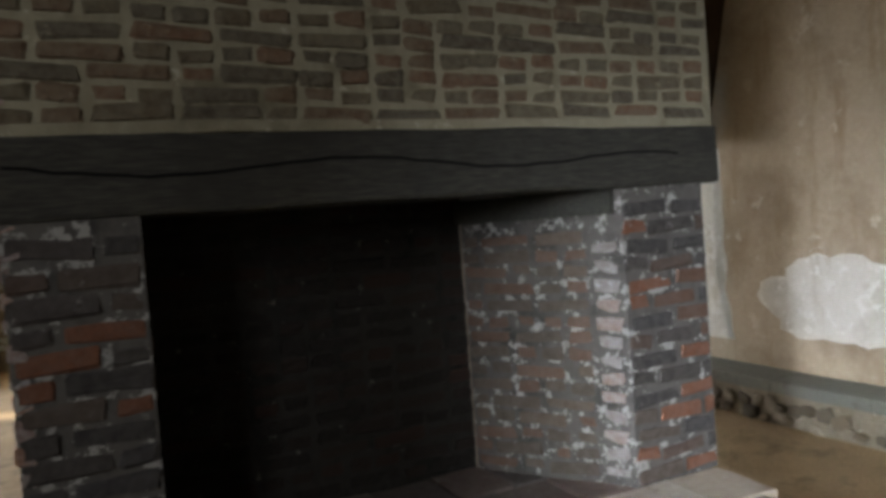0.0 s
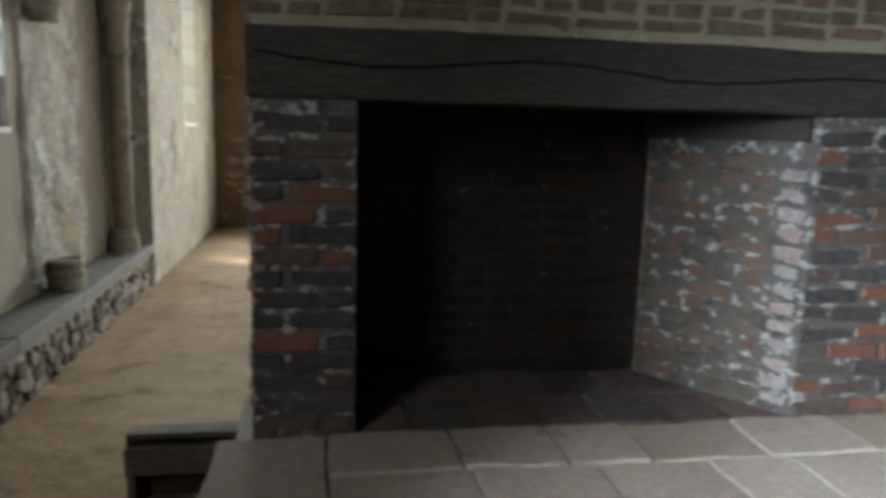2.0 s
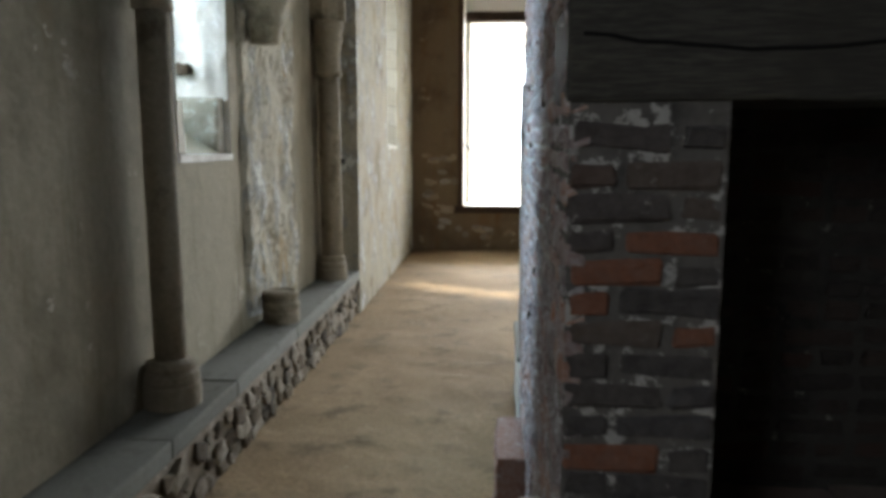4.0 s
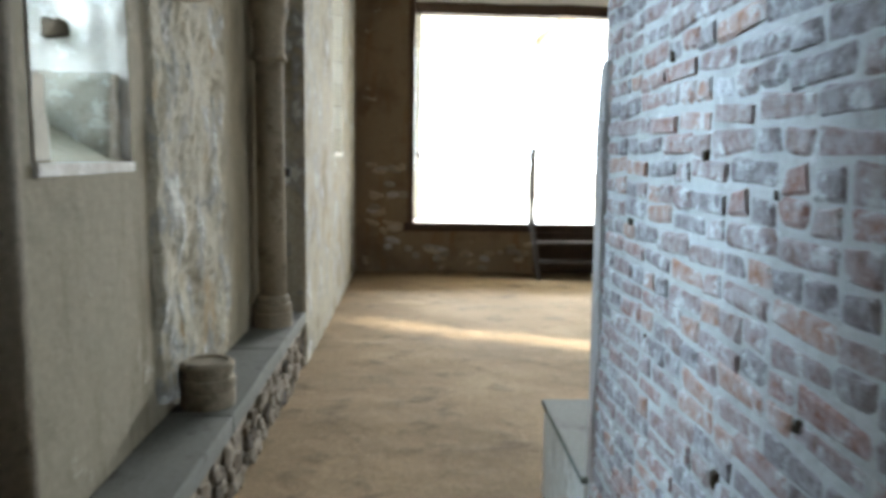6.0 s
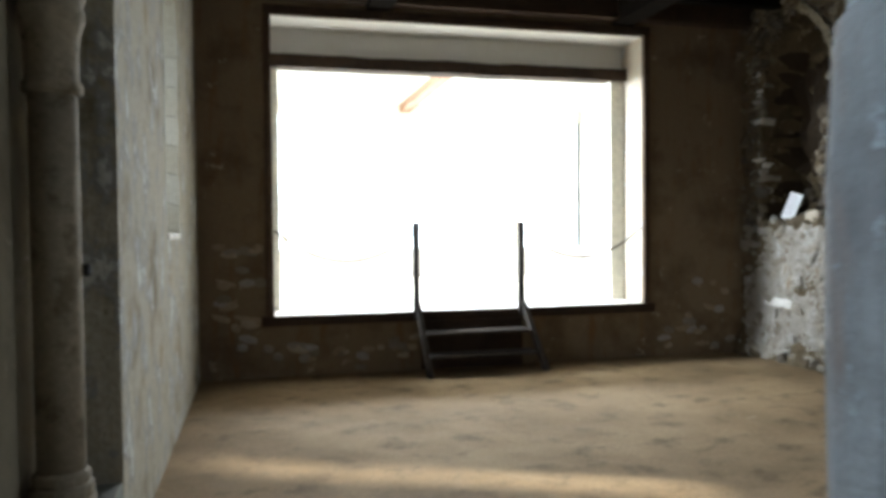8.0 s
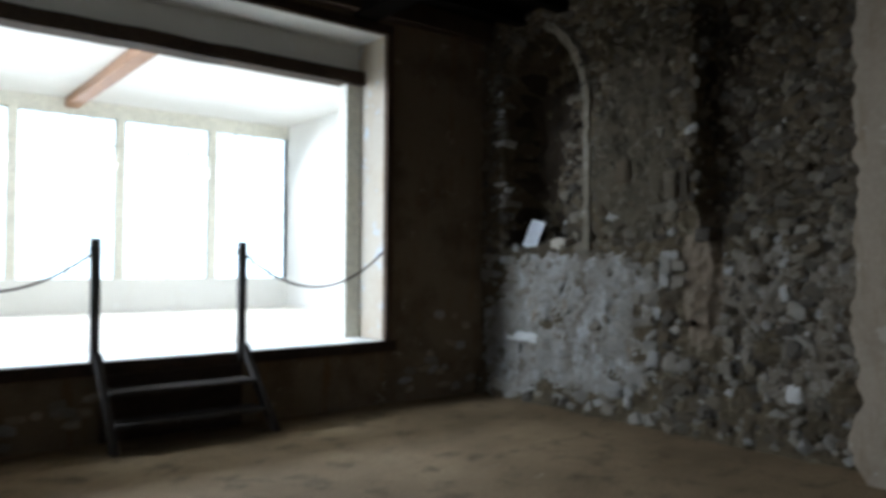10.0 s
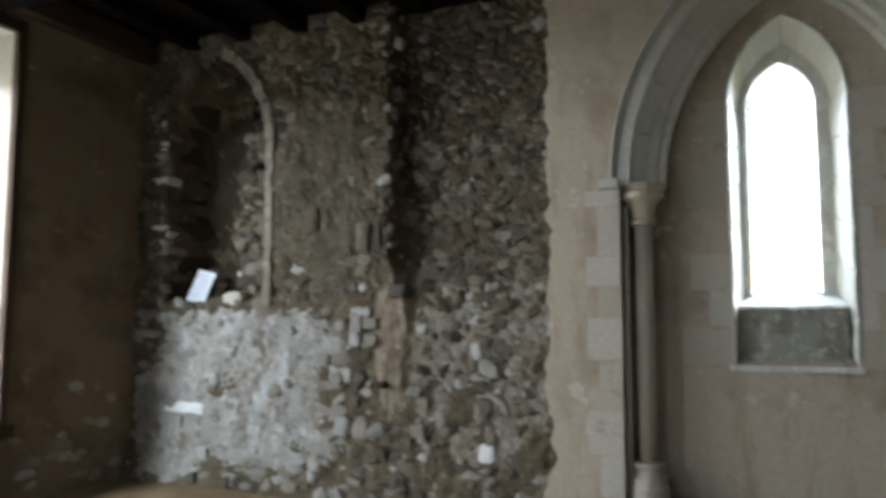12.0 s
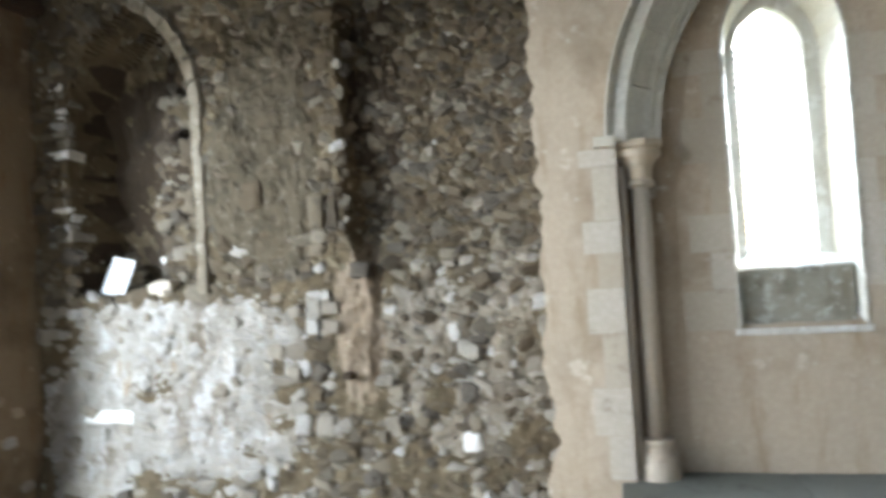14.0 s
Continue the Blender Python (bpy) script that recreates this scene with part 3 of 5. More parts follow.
def end_wall():
    w = tagged(thing("wall_end"), "stained plaster wall round a wide glazed opening", "wall", kind="structure")
    p = lambda u, z, d: (u, d, z)
    bm = bmesh.new()
    pierced(bm, p, rect(-1.9, 6.9, 0.001, TOP), [(rect(OX0, OX1, OZ0, OZ1), rect(OX0, OX1, OZ0, OZ1))], 0.0, REV)
    part("plaster_face", bm, M_END, w)
    # lined reveal and the beam at its far side
    part("reveal_lining", boxed(OX1 - 0.006, OX1 - 0.002, 0.03, REV, OZ0 + 0.01, OZ1), M_REVEAL, w, "stained pale plaster reveal")
    part("reveal_lining", boxed(OX0 + 0.002, OX0 + 0.006, 0.03, REV, OZ0 + 0.01, OZ1), M_WHITE, w)
    part("soffit", boxed(OX0 + 0.01, OX1 - 0.01, 0.03, REV, OZ1 - 0.008, OZ1 - 0.003), M_WHITE, w)
    part("head_panel", boxed(OX0 + 0.01, OX1 - 0.01, REV - 0.05, REV, 3.63, OZ1 - 0.01), M_WHITE, w, "white plaster panel over the beam")
    bm = boxed(OX0 - 0.02, OX1 + 0.0, REV - 0.19, REV + 0.06, 3.50, 3.645)
    bmesh.ops.subdivide_edges(bm, edges=bm.edges[:], cuts=14, use_grid_fill=True)
    for v in bm.verts:
        v.co.z += 0.02 * noise.noise((v.co.x * 2.1, 0, 5)) * (1 if v.co.z > 3.6 else 0.6)
    part("beam", bm, M_OAK, w, "crooked dark oak beam")
    part("jamb_post", boxed(4.28, OX1 - 0.008, REV - 0.12, REV + 0.04, OZ0, 3.51, bevel=0.01), M_CREAM, w, "cream jamb post")
    part("jamb_post", boxed(OX0 + 0.008, 0.09, REV - 0.06, REV + 0.04, OZ0, 3.51, bevel=0.01), M_CREAM, w, "cream jamb post")
    # timber architrave and sill on the hall side
    part("frame_side", boxed(OX0 - 0.075, OX0 + 0.004, -0.035, 0.06, OZ0 - 0.01, OZ1 + 0.07, bevel=0.006), M_OAKZ, w, "brown timber frame")
    part("frame_side", boxed(OX1 - 0.004, OX1 + 0.07, -0.035, 0.06, OZ0 - 0.01, OZ1 + 0.07, bevel=0.006), M_OAKZ, w, "brown timber frame")
    part("frame_head", boxed(OX0 - 0.075, OX1 + 0.07, -0.04, 0.055, OZ1 - 0.004, OZ1 + 0.10, bevel=0.006), M_OAK, w)
    part("sill", boxed(OX0 - 0.13, OX1 + 0.13, -0.05, 0.05, OZ0 - 0.11, OZ0, bevel=0.008), M_OAK, w, "dark timber sill")
    part("wall_plate", boxed(-0.9, 6.0, -0.16, -0.003, 4.12, 4.35, bevel=0.01), M_OAK, w, "heavy dark wall beam")
    # stones that show below the sill and beside the frame
    rr = random.Random(11)
    kinds = [mesh_of(rounded_stone(1, 70 + i, 1.0), "stone", M_PALE if i % 2 else M_ENDST) for i in range(4)]
    spots = []
    for k in range(70):
        x, z = rr.choice([(rr.uniform(0.2, 1.6), rr.gauss(0.27, 0.06)), (rr.uniform(-0.6, 5.8), rr.gauss(0.26, 0.09)), (rr.uniform(-0.6, -0.12), rr.uniform(0.3, 1.5)), (rr.uniform(4.7, 5.8), rr.uniform(0.1, 1.0))])
        if 0.06 < z and (z < 0.52 or x < -0.15 or x > 4.65):
            spots.append(Matrix.Translation((x, 0.002, z)) @ Matrix.Rotation(rr.uniform(-0.3, 0.3), 4, "Y") @ Matrix.Diagonal((rr.uniform(0.05, 0.12), 0.018, rr.uniform(0.03, 0.055), 1)))
    scatter("stone", kinds, spots, w, 300, (1, 0, 0.3))


def bay_room():
    """The bright white room beyond the opening."""
    w = tagged(thing("wall_bay"), "white bay room with tall mullioned windows", "wall", kind="structure")
    part("floor_slab", boxed(-2.0, 6.7, REV - 0.02, 6.5, OZ0 - 0.3, OZ0 - 0.004), M_BAYFLOOR, w, "pale sandy floor")
    part("threshold", boxed(OX0 + 0.004, OX1 - 0.004, -0.0, REV, OZ0 - 0.01, OZ0 + 0.004), M_WHITE, w)
    part("side_wall", boxed(6.5, 6.7, REV, 6.5, OZ0 - 0.3, 4.3), M_WHITE, w)
    # Unseen left side; its window is added as an opening for the lamp.
    for a, b, c, d in ((REV, 0.7, OZ0 - 0.3, 4.3), (3.3, 6.5, OZ0 - 0.3, 4.3), (0.7, 3.3, OZ0 - 0.3, 1.65), (0.7, 3.3, 3.86, 4.3)):
        part("side_wall", boxed(-2.0, -1.8, a, b, c, d), M_WHITE, w)
    g = part("pane", boxed(-1.9, -1.898, 0.7, 3.3, 1.65, 3.86), M_GLASS, w)
    g.visible_shadow = False
    for k in range(1, 5):
        part("glazing_bar", boxed(-1.92, -1.88, 0.7 + k * 0.52 - 0.015, 0.7 + k * 0.52 + 0.015, 1.65, 3.86), M_CREAM, w)
    part("side_wall", boxed(-1.8, OX0 - 0.01, REV + 0.002, REV + 0.06, OZ0 - 0.3, 4.1), M_WHITE, w)
    part("side_wall", boxed(OX1 + 0.01, 6.5, REV + 0.002, REV + 0.06, OZ0 - 0.3, 4.1), M_WHITE, w)
    part("side_wall", boxed(OX0 - 0.01, OX1 + 0.01, REV + 0.065, REV + 0.10, 3.64, 4.1), M_WHITE, w)
    p = lambda u, z, d: (u, d, z)
    lights = [(-1.25 + 1.57 * k + 0.08, -1.25 + 1.57 * k + 1.50) for k in range(5)]
    part("window_wall", boxed(-1.8, 6.5, 6.30, 6.45, OZ0 - 0.3, 1.22), M_WHITE, w, "white window breast")
    part("window_head", boxed(-1.8, 6.5, 6.30, 6.45, 3.86, 4.3), M_CREAM, w)
    for a, b in zip([-1.8] + [q[1] for q in lights], [q[0] for q in lights] + [6.5]):
        part("mullion", boxed(a, b, 6.30, 6.45, 1.22, 3.86, bevel=0.01), M_CREAM, w)
    for x0, x1 in lights:
        for i in range(1, 4):
            xm = x0 + (x1 - x0) * i / 4
            part("glazing_bar", boxed(xm - 0.012, xm + 0.012, 6.36, 6.40, 1.22, 3.86), M_CREAM, w)
        for i in range(1, 6):
            zm = 1.22 + 2.64 * i / 6
            part("glazing_bar", boxed(x0, x1, 6.362, 6.398, zm - 0.012, zm + 0.012), M_CREAM, w)
        g = part("pane", boxed(x0, x1, 6.379, 6.381, 1.22, 3.86), M_GLASS, w)
        g.visible_shadow = False
    bm = boxed(-2.0, 6.7, REV + 0.07, 6.5, 4.10, 4.3)
    tagged(part("ceiling_bay", bm, M_WHITE), "white plaster ceiling of the bay room", "ceiling", kind="structure")
    tagged(part("bay_beam", boxed(2.60, 2.80, REV + 0.12, 6.29, 3.95, 4.097, bevel=0.01), M_WARM), "warm brown timber ceiling beam", "beam", kind="structure")


def far_sky():
    m = Mat("hazy_sky", 1.0)
    m.b.inputs["Emission Color"].default_value = (0.84, 0.94, 1.0, 1)
    m.b.inputs["Emission Strength"].default_value = 2.2
    bm = bmesh.new()
    n = 12
    a = [bm.verts.new((-70 + 140 * i / n, 62 - 6 * ((i - n / 2) / n) ** 2, -0.5)) for i in range(n + 1)]
    b = [bm.verts.new((v.co.x, v.co.y, 45)) for v in a]
    for i in range(n):
        bm.faces.new((a[i], a[i + 1], b[i + 1], b[i]))
    tagged(part("backdrop", bm, m.out((0.7, 0.8, 0.9))), "bright hazy sky beyond the garden", "sky", kind="structure")


def steps():
    s = thing("wooden_steps", (2.29, -0.2, 0), "dark wooden steps with two tall posts up to the opening", "steps")
    for x, out_ in ((1.605, 0.045), (2.87, 0.135)):
        # leaning stringer board
        bm = bmesh.new()
        prof = [(-0.50, 0.0), (-0.38, 0.0), (-0.052, 0.69), (-0.052, 0.76), (-0.11, 0.76), (-0.50, 0.06)]
        k = lambda z: out_ * (1 - z / 0.76)
        a = [bm.verts.new((x - 0.028 + k(z), y, z)) for y, z in prof]
        b = [bm.verts.new((x + 0.028 + k(z), y, z)) for y, z in prof]
        bm.faces.new(a); bm.faces.new(b[::-1])
        for i in range(len(prof)):
            j = (i + 1) % len(prof)
            bm.faces.new((a[i], a[j], b[j], b[i]))
        child("stringer", bm, M_STEP, s)
        child("post", boxed(x - 0.05, x + 0.02, -0.075, -0.005, 0.60, 1.70, bevel=0.006), M_STEP, s, "square handrail post")
        child("rope_hook", boxed(x - 0.065, x - 0.049, -0.05, -0.03, 1.60, 1.625), M_IRON, s)
    for z, y in ((0.235, -0.36), (0.47, -0.22)):
        child("tread", boxed(1.665 - z * 0.06, 2.925 - z * 0.13, y - 0.13, y + 0.13, z - 0.035, z, bevel=0.006), M_STEP, s)
    child("back_board", boxed(1.633, 2.852, -0.085, -0.055, 0.02, 0.57), M_OAK, s)
    # ropes from the posts to the frame
    for x0, x1, label in ((1.59, 0.02, ""), (2.86, 4.46, "")):
        cu = bpy.data.curves.new("rope", "CURVE")
        cu.dimensions, cu.bevel_depth, cu.bevel_resolution = "3D", 0.011, 2
        sp = cu.splines.new("POLY")
        n = 24
        sp.points.add(n - 1)
        for i in range(n):
            t = i / (n - 1)
            sp.points[i].co = (x0 + (x1 - x0) * t, -0.05 + 0.07 * t, 1.60 + 0.02 * t - 0.36 * 4 * t * (1 - t) * 0.95, 1)
        cu.materials.append(M_ROPE)
        ob = new("barrier_rope", cu)
        tagged(ob, "dark sagging barrier rope across the opening", "rope", "barrier ropes")


def right_wall():
    w = tagged(thing("wall_right"), "plastered wall with a pointed arch round a lancet window", "wall", kind="structure")
    p = lambda u, z, d: (d, u, z)
    yc = -5.92
    win = (lancet(yc, 0.385, 1.24, 3.08, 0.58), lancet(yc + 0.01, 0.27, 1.60, 3.12, 0.40))
    bm = bmesh.new()
    pierced(bm, p, rect(SOUTH, -4.36, 0.001, TOP), [win], R_BACK, 6.42)
    part("recess_face", bm, M_RIGHT, w)
    # plaster skin of the arcade, with the arches cut through it
    arch = lambda c: lancet(c, 1.11, 0.003, 2.48, 1.69, 14)
    bm = bmesh.new()
    holes = [(arch(c), arch(c)) for c in (-5.95,)]
    outer = [(SOUTH, 0.002), (-4.40, 0.002)]
    rr = random.Random(3)
    outer += [(-4.32 + 0.09 * noise.noise((z * 2.2, 1, 0)) + 0.06 * noise.noise((z * 8, 4, 0)) + 0.03 * noise.noise((z * 21, 4, 0)), z) for z in np.linspace(0.15, TOP - 0.1, 90)]
    outer += [(-4.30, TOP), (SOUTH, TOP)]
    holes = [([(max(u, SOUTH + 0.1), z + 0.01) for u, z in a], [(max(u, SOUTH + 0.1), z + 0.01) for u, z in b]) for a, b in holes]
    pierced(bm, p, outer, holes, R_FACE, R_BACK - 0.003)
    part("arcade_face", bm, M_RIGHT, w)
    # window dressings: pale quoins round the splay
    rr = random.Random(8)
    for yy, inner in ((yc, True),):
        for sgn in (1, -1):
            z, long_one = 1.24, True
            while z < 3.08:
                h = rr.uniform(0.24, 0.34)
                wd = rr.uniform(0.24, 0.32) if long_one else rr.uniform(0.10, 0.15)
                a, b = yy + sgn * 0.387, yy + sgn * (0.387 + wd)
                part("quoin", boxed(R_BACK - 0.004, R_BACK + 0.05, min(a, b), max(a, b), z, min(z + h, 3.1) - 0.004, bevel=0.003), M_QUOIN, w)
                z, long_one = z + h, not long_one
        splay_lining(w, win[0], win[1], R_BACK - 0.012, 6.41, yy - 0.06, M_ASHLAR)
        # outer flat band of the window head
        part("sill", rough_up(boxed(R_BACK - 0.03, 6.5, yy - 0.40, yy + 0.40, 1.205, 1.243), 3, 0.006), M_PATCH, w, "chipped pale sill")
        part("sill_block", rough_up(boxed(5.84, 6.12, yy - 0.335, yy + 0.345, 1.246, 1.63, bevel=0.015), 4, 0.02, 9), M_BLOCK, w, "rough grey stone block in the sill")
        bm = boxed(5.90, 6.42, yy - 0.34, yy + 0.345, 1.56, 1.645)
        for v in bm.verts:
            v.co.z += 0.09 * (v.co.x - 5.90) / 0.34 if v.co.z > 1.6 else 0
        part("inner_sill", rough_up(bm, 3, 0.008, 8), M_PATCH, w, "sloping whitened inner sill")
        # inner order of dressed stone round the glass
        ring = (lancet(yy + 0.02, 0.225, 1.62, 3.14, 0.30), lancet(yy + 0.02, 0.235, 1.62, 3.14, 0.31))
        bm = pierced(bmesh.new(), p, lancet(yy + 0.015, 0.335, 1.55, 3.10, 0.50), [ring], 6.15, 6.24)
        for v in bm.verts:
            v.co += noise.noise_vector(v.co * 9) * 0.010
        part("inner_frame", bm, M_PATCH, w, "chipped pale stone inner frame")
    c, x = yc + 0.02, 6.23
    bm = bmesh.new()
    bm.faces.new([bm.verts.new((x, u, z)) for u, z in lancet(c, 0.25, 1.62, 3.14, 0.33)])
    g = part("pane", bm, M_GLASS, w)
    g.visible_shadow = False
    bm = bmesh.new()
    for dy in (-0.212, 0.212):
        box(bm, x - 0.016, x - 0.004, c + dy - 0.007, c + dy + 0.007, 1.72, 3.2)
        for z in np.arange(1.76, 3.2, 0.05):
            box(bm, x - 0.015, x - 0.005, c + dy * 0.93 - 0.008, c + dy * 0.93 + 0.008, z, z + 0.016)
    box(bm, x - 0.016, x - 0.004, c - 0.22, c + 0.22, 1.735, 1.75)
    part("glazing_lead", bm, M_LEAD, w)
    # arch mouldings and hood
    for c in (-5.95,):
        a = thing("pointed_arch", (R_FACE, c, 2.48), "pale dressed stone pointed wall arch with hollow moulding", "arch", kind="structure")
        for bm in arch_rib(p, c, 0.82, 2.49, 1.37, 0.30, R_FACE - 0.02, R_BACK - 0.004):
            child("voussoir", bm, M_ASHLAR, a)
        hood = bmesh.new()
        for bm in arch_rib(p, c, 1.115, 2.50, 1.70, 0.06, R_FACE - 0.055, R_FACE + 0.01):
            join(hood, bm)
        child("hood_mould", hood, M_ASHLAR, a)
        child("label_stop", rough_up(boxed(R_FACE - 0.06, R_FACE + 0.01, c + 1.11, c + 1.25, 2.46, 2.53, bevel=0.008), 1, 0.004), M_ASHLAR, a)
    # jamb stones beside the shaft
    z, long_one = R_BENCH + 0.02, False
    while z < 2.42:
        h = rr.uniform(0.2, 0.36)
        wd = 0.24 if long_one else 0.16
        part("jamb_quoin", boxed(R_FACE - 0.006, R_FACE + 0.06, -4.838, -4.838 + wd, z, min(z + h, 2.46) - 0.004, bevel=0.003), M_QUOIN, w)
        z, long_one = z + h, not long_one
    part("jamb_roll", lathe(bmesh.new(), 5.58, -4.868, [(0.02, R_BENCH), (0.02, 2.34)], 12), M_QUOIN, w, "slim stone roll beside the shaft", True)
    column("wall_shaft", 5.66, -4.975, 0.064, R_BENCH, 2.21, M_RSHAFT, "slim pale stone wall shaft with moulded capital and base", "right wall shafts", 0.26)
    # far shaft has lost its lower part: capital and a stump of shaft alone
    c = thing("broken_wall_shaft", (5.66, -6.82, 2.05), "broken stone wall shaft with its capital above white plaster", "column", "right wall shafts")
    r = 0.068
    child("shaft", rough_up(lathe(bmesh.new(), 5.66, -6.82, [(r, 2.06), (r, 2.22)]), 1, 0.006, 14), M_ASHLAR, c)
    child("capital", lathe(bmesh.new(), 5.66, -6.82, [(r * 1.0, 2.2), (r * 1.32, 2.21), (r * 1.32, 2.24), (r * 1.05, 2.255), (r * 1.12, 2.33), (r * 1.45, 2.38), (r * 1.85, 2.40),
                                                     (r * 1.9, 2.43), (r * 1.7, 2.445), (r * 2.0, 2.46), (r * 2.0, 2.50)]), M_ASHLAR, c, "", True)
    # white patch of newer plaster below it
    bm = bmesh.new()
    zz = np.linspace(0.50, 2.06, 36)
    lo = [-7.42 - 0.10 * max(0, (0.9 - z)) + 0.03 * noise.noise((z * 6, 0, 9)) for z in zz]
    hi = [-6.66 + 0.15 * math.exp(-((z - 1.15) / 0.28) ** 2) - (0.95 * (0.9 - z) if z < 0.9 else 0) + 0.04 * noise.noise((z * 6, 2, 1)) + 0.02 * noise.noise((z * 21, 2, 1)) for z in zz]
    rows = [[bm.verts.new((R_FACE - 0.014 * (1 if 0 < k < 8 else -0.3) + 0.008 * noise.noise((z * 4, k, 0)), a + (b - a) * k / 8, z)) for k in range(9)] for z, a, b in zip(zz, lo, hi)]
    for r0, r1 in zip(rows, rows[1:]):
        for k in range(8):
            bm.faces.new((r0[k], r0[k + 1], r1[k + 1], r1[k]))
    part("plaster_patch", bm, M_PATCH, w, "ragged patch of white plaster")
    bm = bmesh.new()
    pts = []
    for a in np.linspace(0, 2 * math.pi, 44, endpoint=False):
        c_, s_ = math.cos(a), math.sin(a)
        k = 1 + 0.30 * noise.noise((c_ * 1.7, s_ * 1.7, 4)) + 0.16 * noise.noise((c_ * 5, s_ * 5, 8))
        pts.append((-8.42 + 0.62 * k * c_, 0.88 + 0.34 * k * s_))
    a0 = [bm.verts.new((R_FACE - 0.012, u, z)) for u, z in pts]
    a1 = [bm.verts.new((R_FACE + 0.004, u, z)) for u, z in pts]
    bm.faces.new(a0)
    for i in range(len(pts)):
        j = (i + 1) % len(pts)
        bm.faces.new((a0[i], a0[j], a1[j], a1[i]))
    part("plaster_patch", bm, M_PATCH, w, "ragged patch of white plaster")


def rubble_depth(y, z):
    """How deep the broken wall face lies at a place."""
    d = R_RUB + 0.045 * noise.noise((y * 2.5, z * 2.5, 0)) + 0.035 * noise.noise((y * 8, z * 8, 4)) + 0.02 * noise.noise((y * 19, z * 19, 6))
    edge = -2.77 + 0.05 * noise.noise((z * 3, 0, 0)) + 0.03 * noise.noise((z * 11, 0, 2)) - 0.18 * min(1.0, max(0.0, (2.1 - z) / 0.4))
    if y < edge and z > 0.9:
        k = min(1, (edge - y) / 0.06)
        h = min(1.0, max(0.0, (z + 0.25 * noise.noise((y * 3, z * 2, 5)) - 1.35) / 0.95))
        d += k * (0.05 + 0.27 * h * h * (3 - 2 * h)) * min(1, (y + 4.45) / 0.9 + 0.25)
    # niche with a pointed head
    yc, a = -0.93, 0.62 if z < 3.2 else 0.0
    if z >= 3.2:
        R = 1.05
        h = z - 3.2
        a = max(0, math.sqrt(max(0, R * R - h * h)) - (R - 0.62))
    if 1.68 < z < 4.12 and abs(y - yc) < a:
        k = min(1, (a - abs(y - yc)) / 0.10) * min(1, (z - 1.68) / 0.10)
        d += k * (0.55 + 0.07 * noise.noise((y * 5, z * 5, 9)))
        if y < yc and z < 3.4:
            d -= k * (0.36 if z < 3.0 else 0.2) * min(1, max(0, (yc + 0.05 - y + 0.1 * noise.noise((z * 4, 0, 7))) / 0.2))
    d -= 0.07 * max(0.0, (y + 0.4) / 0.4)
    if z < 0.35:
        d -= (0.35 - z) * 0.35
    return d


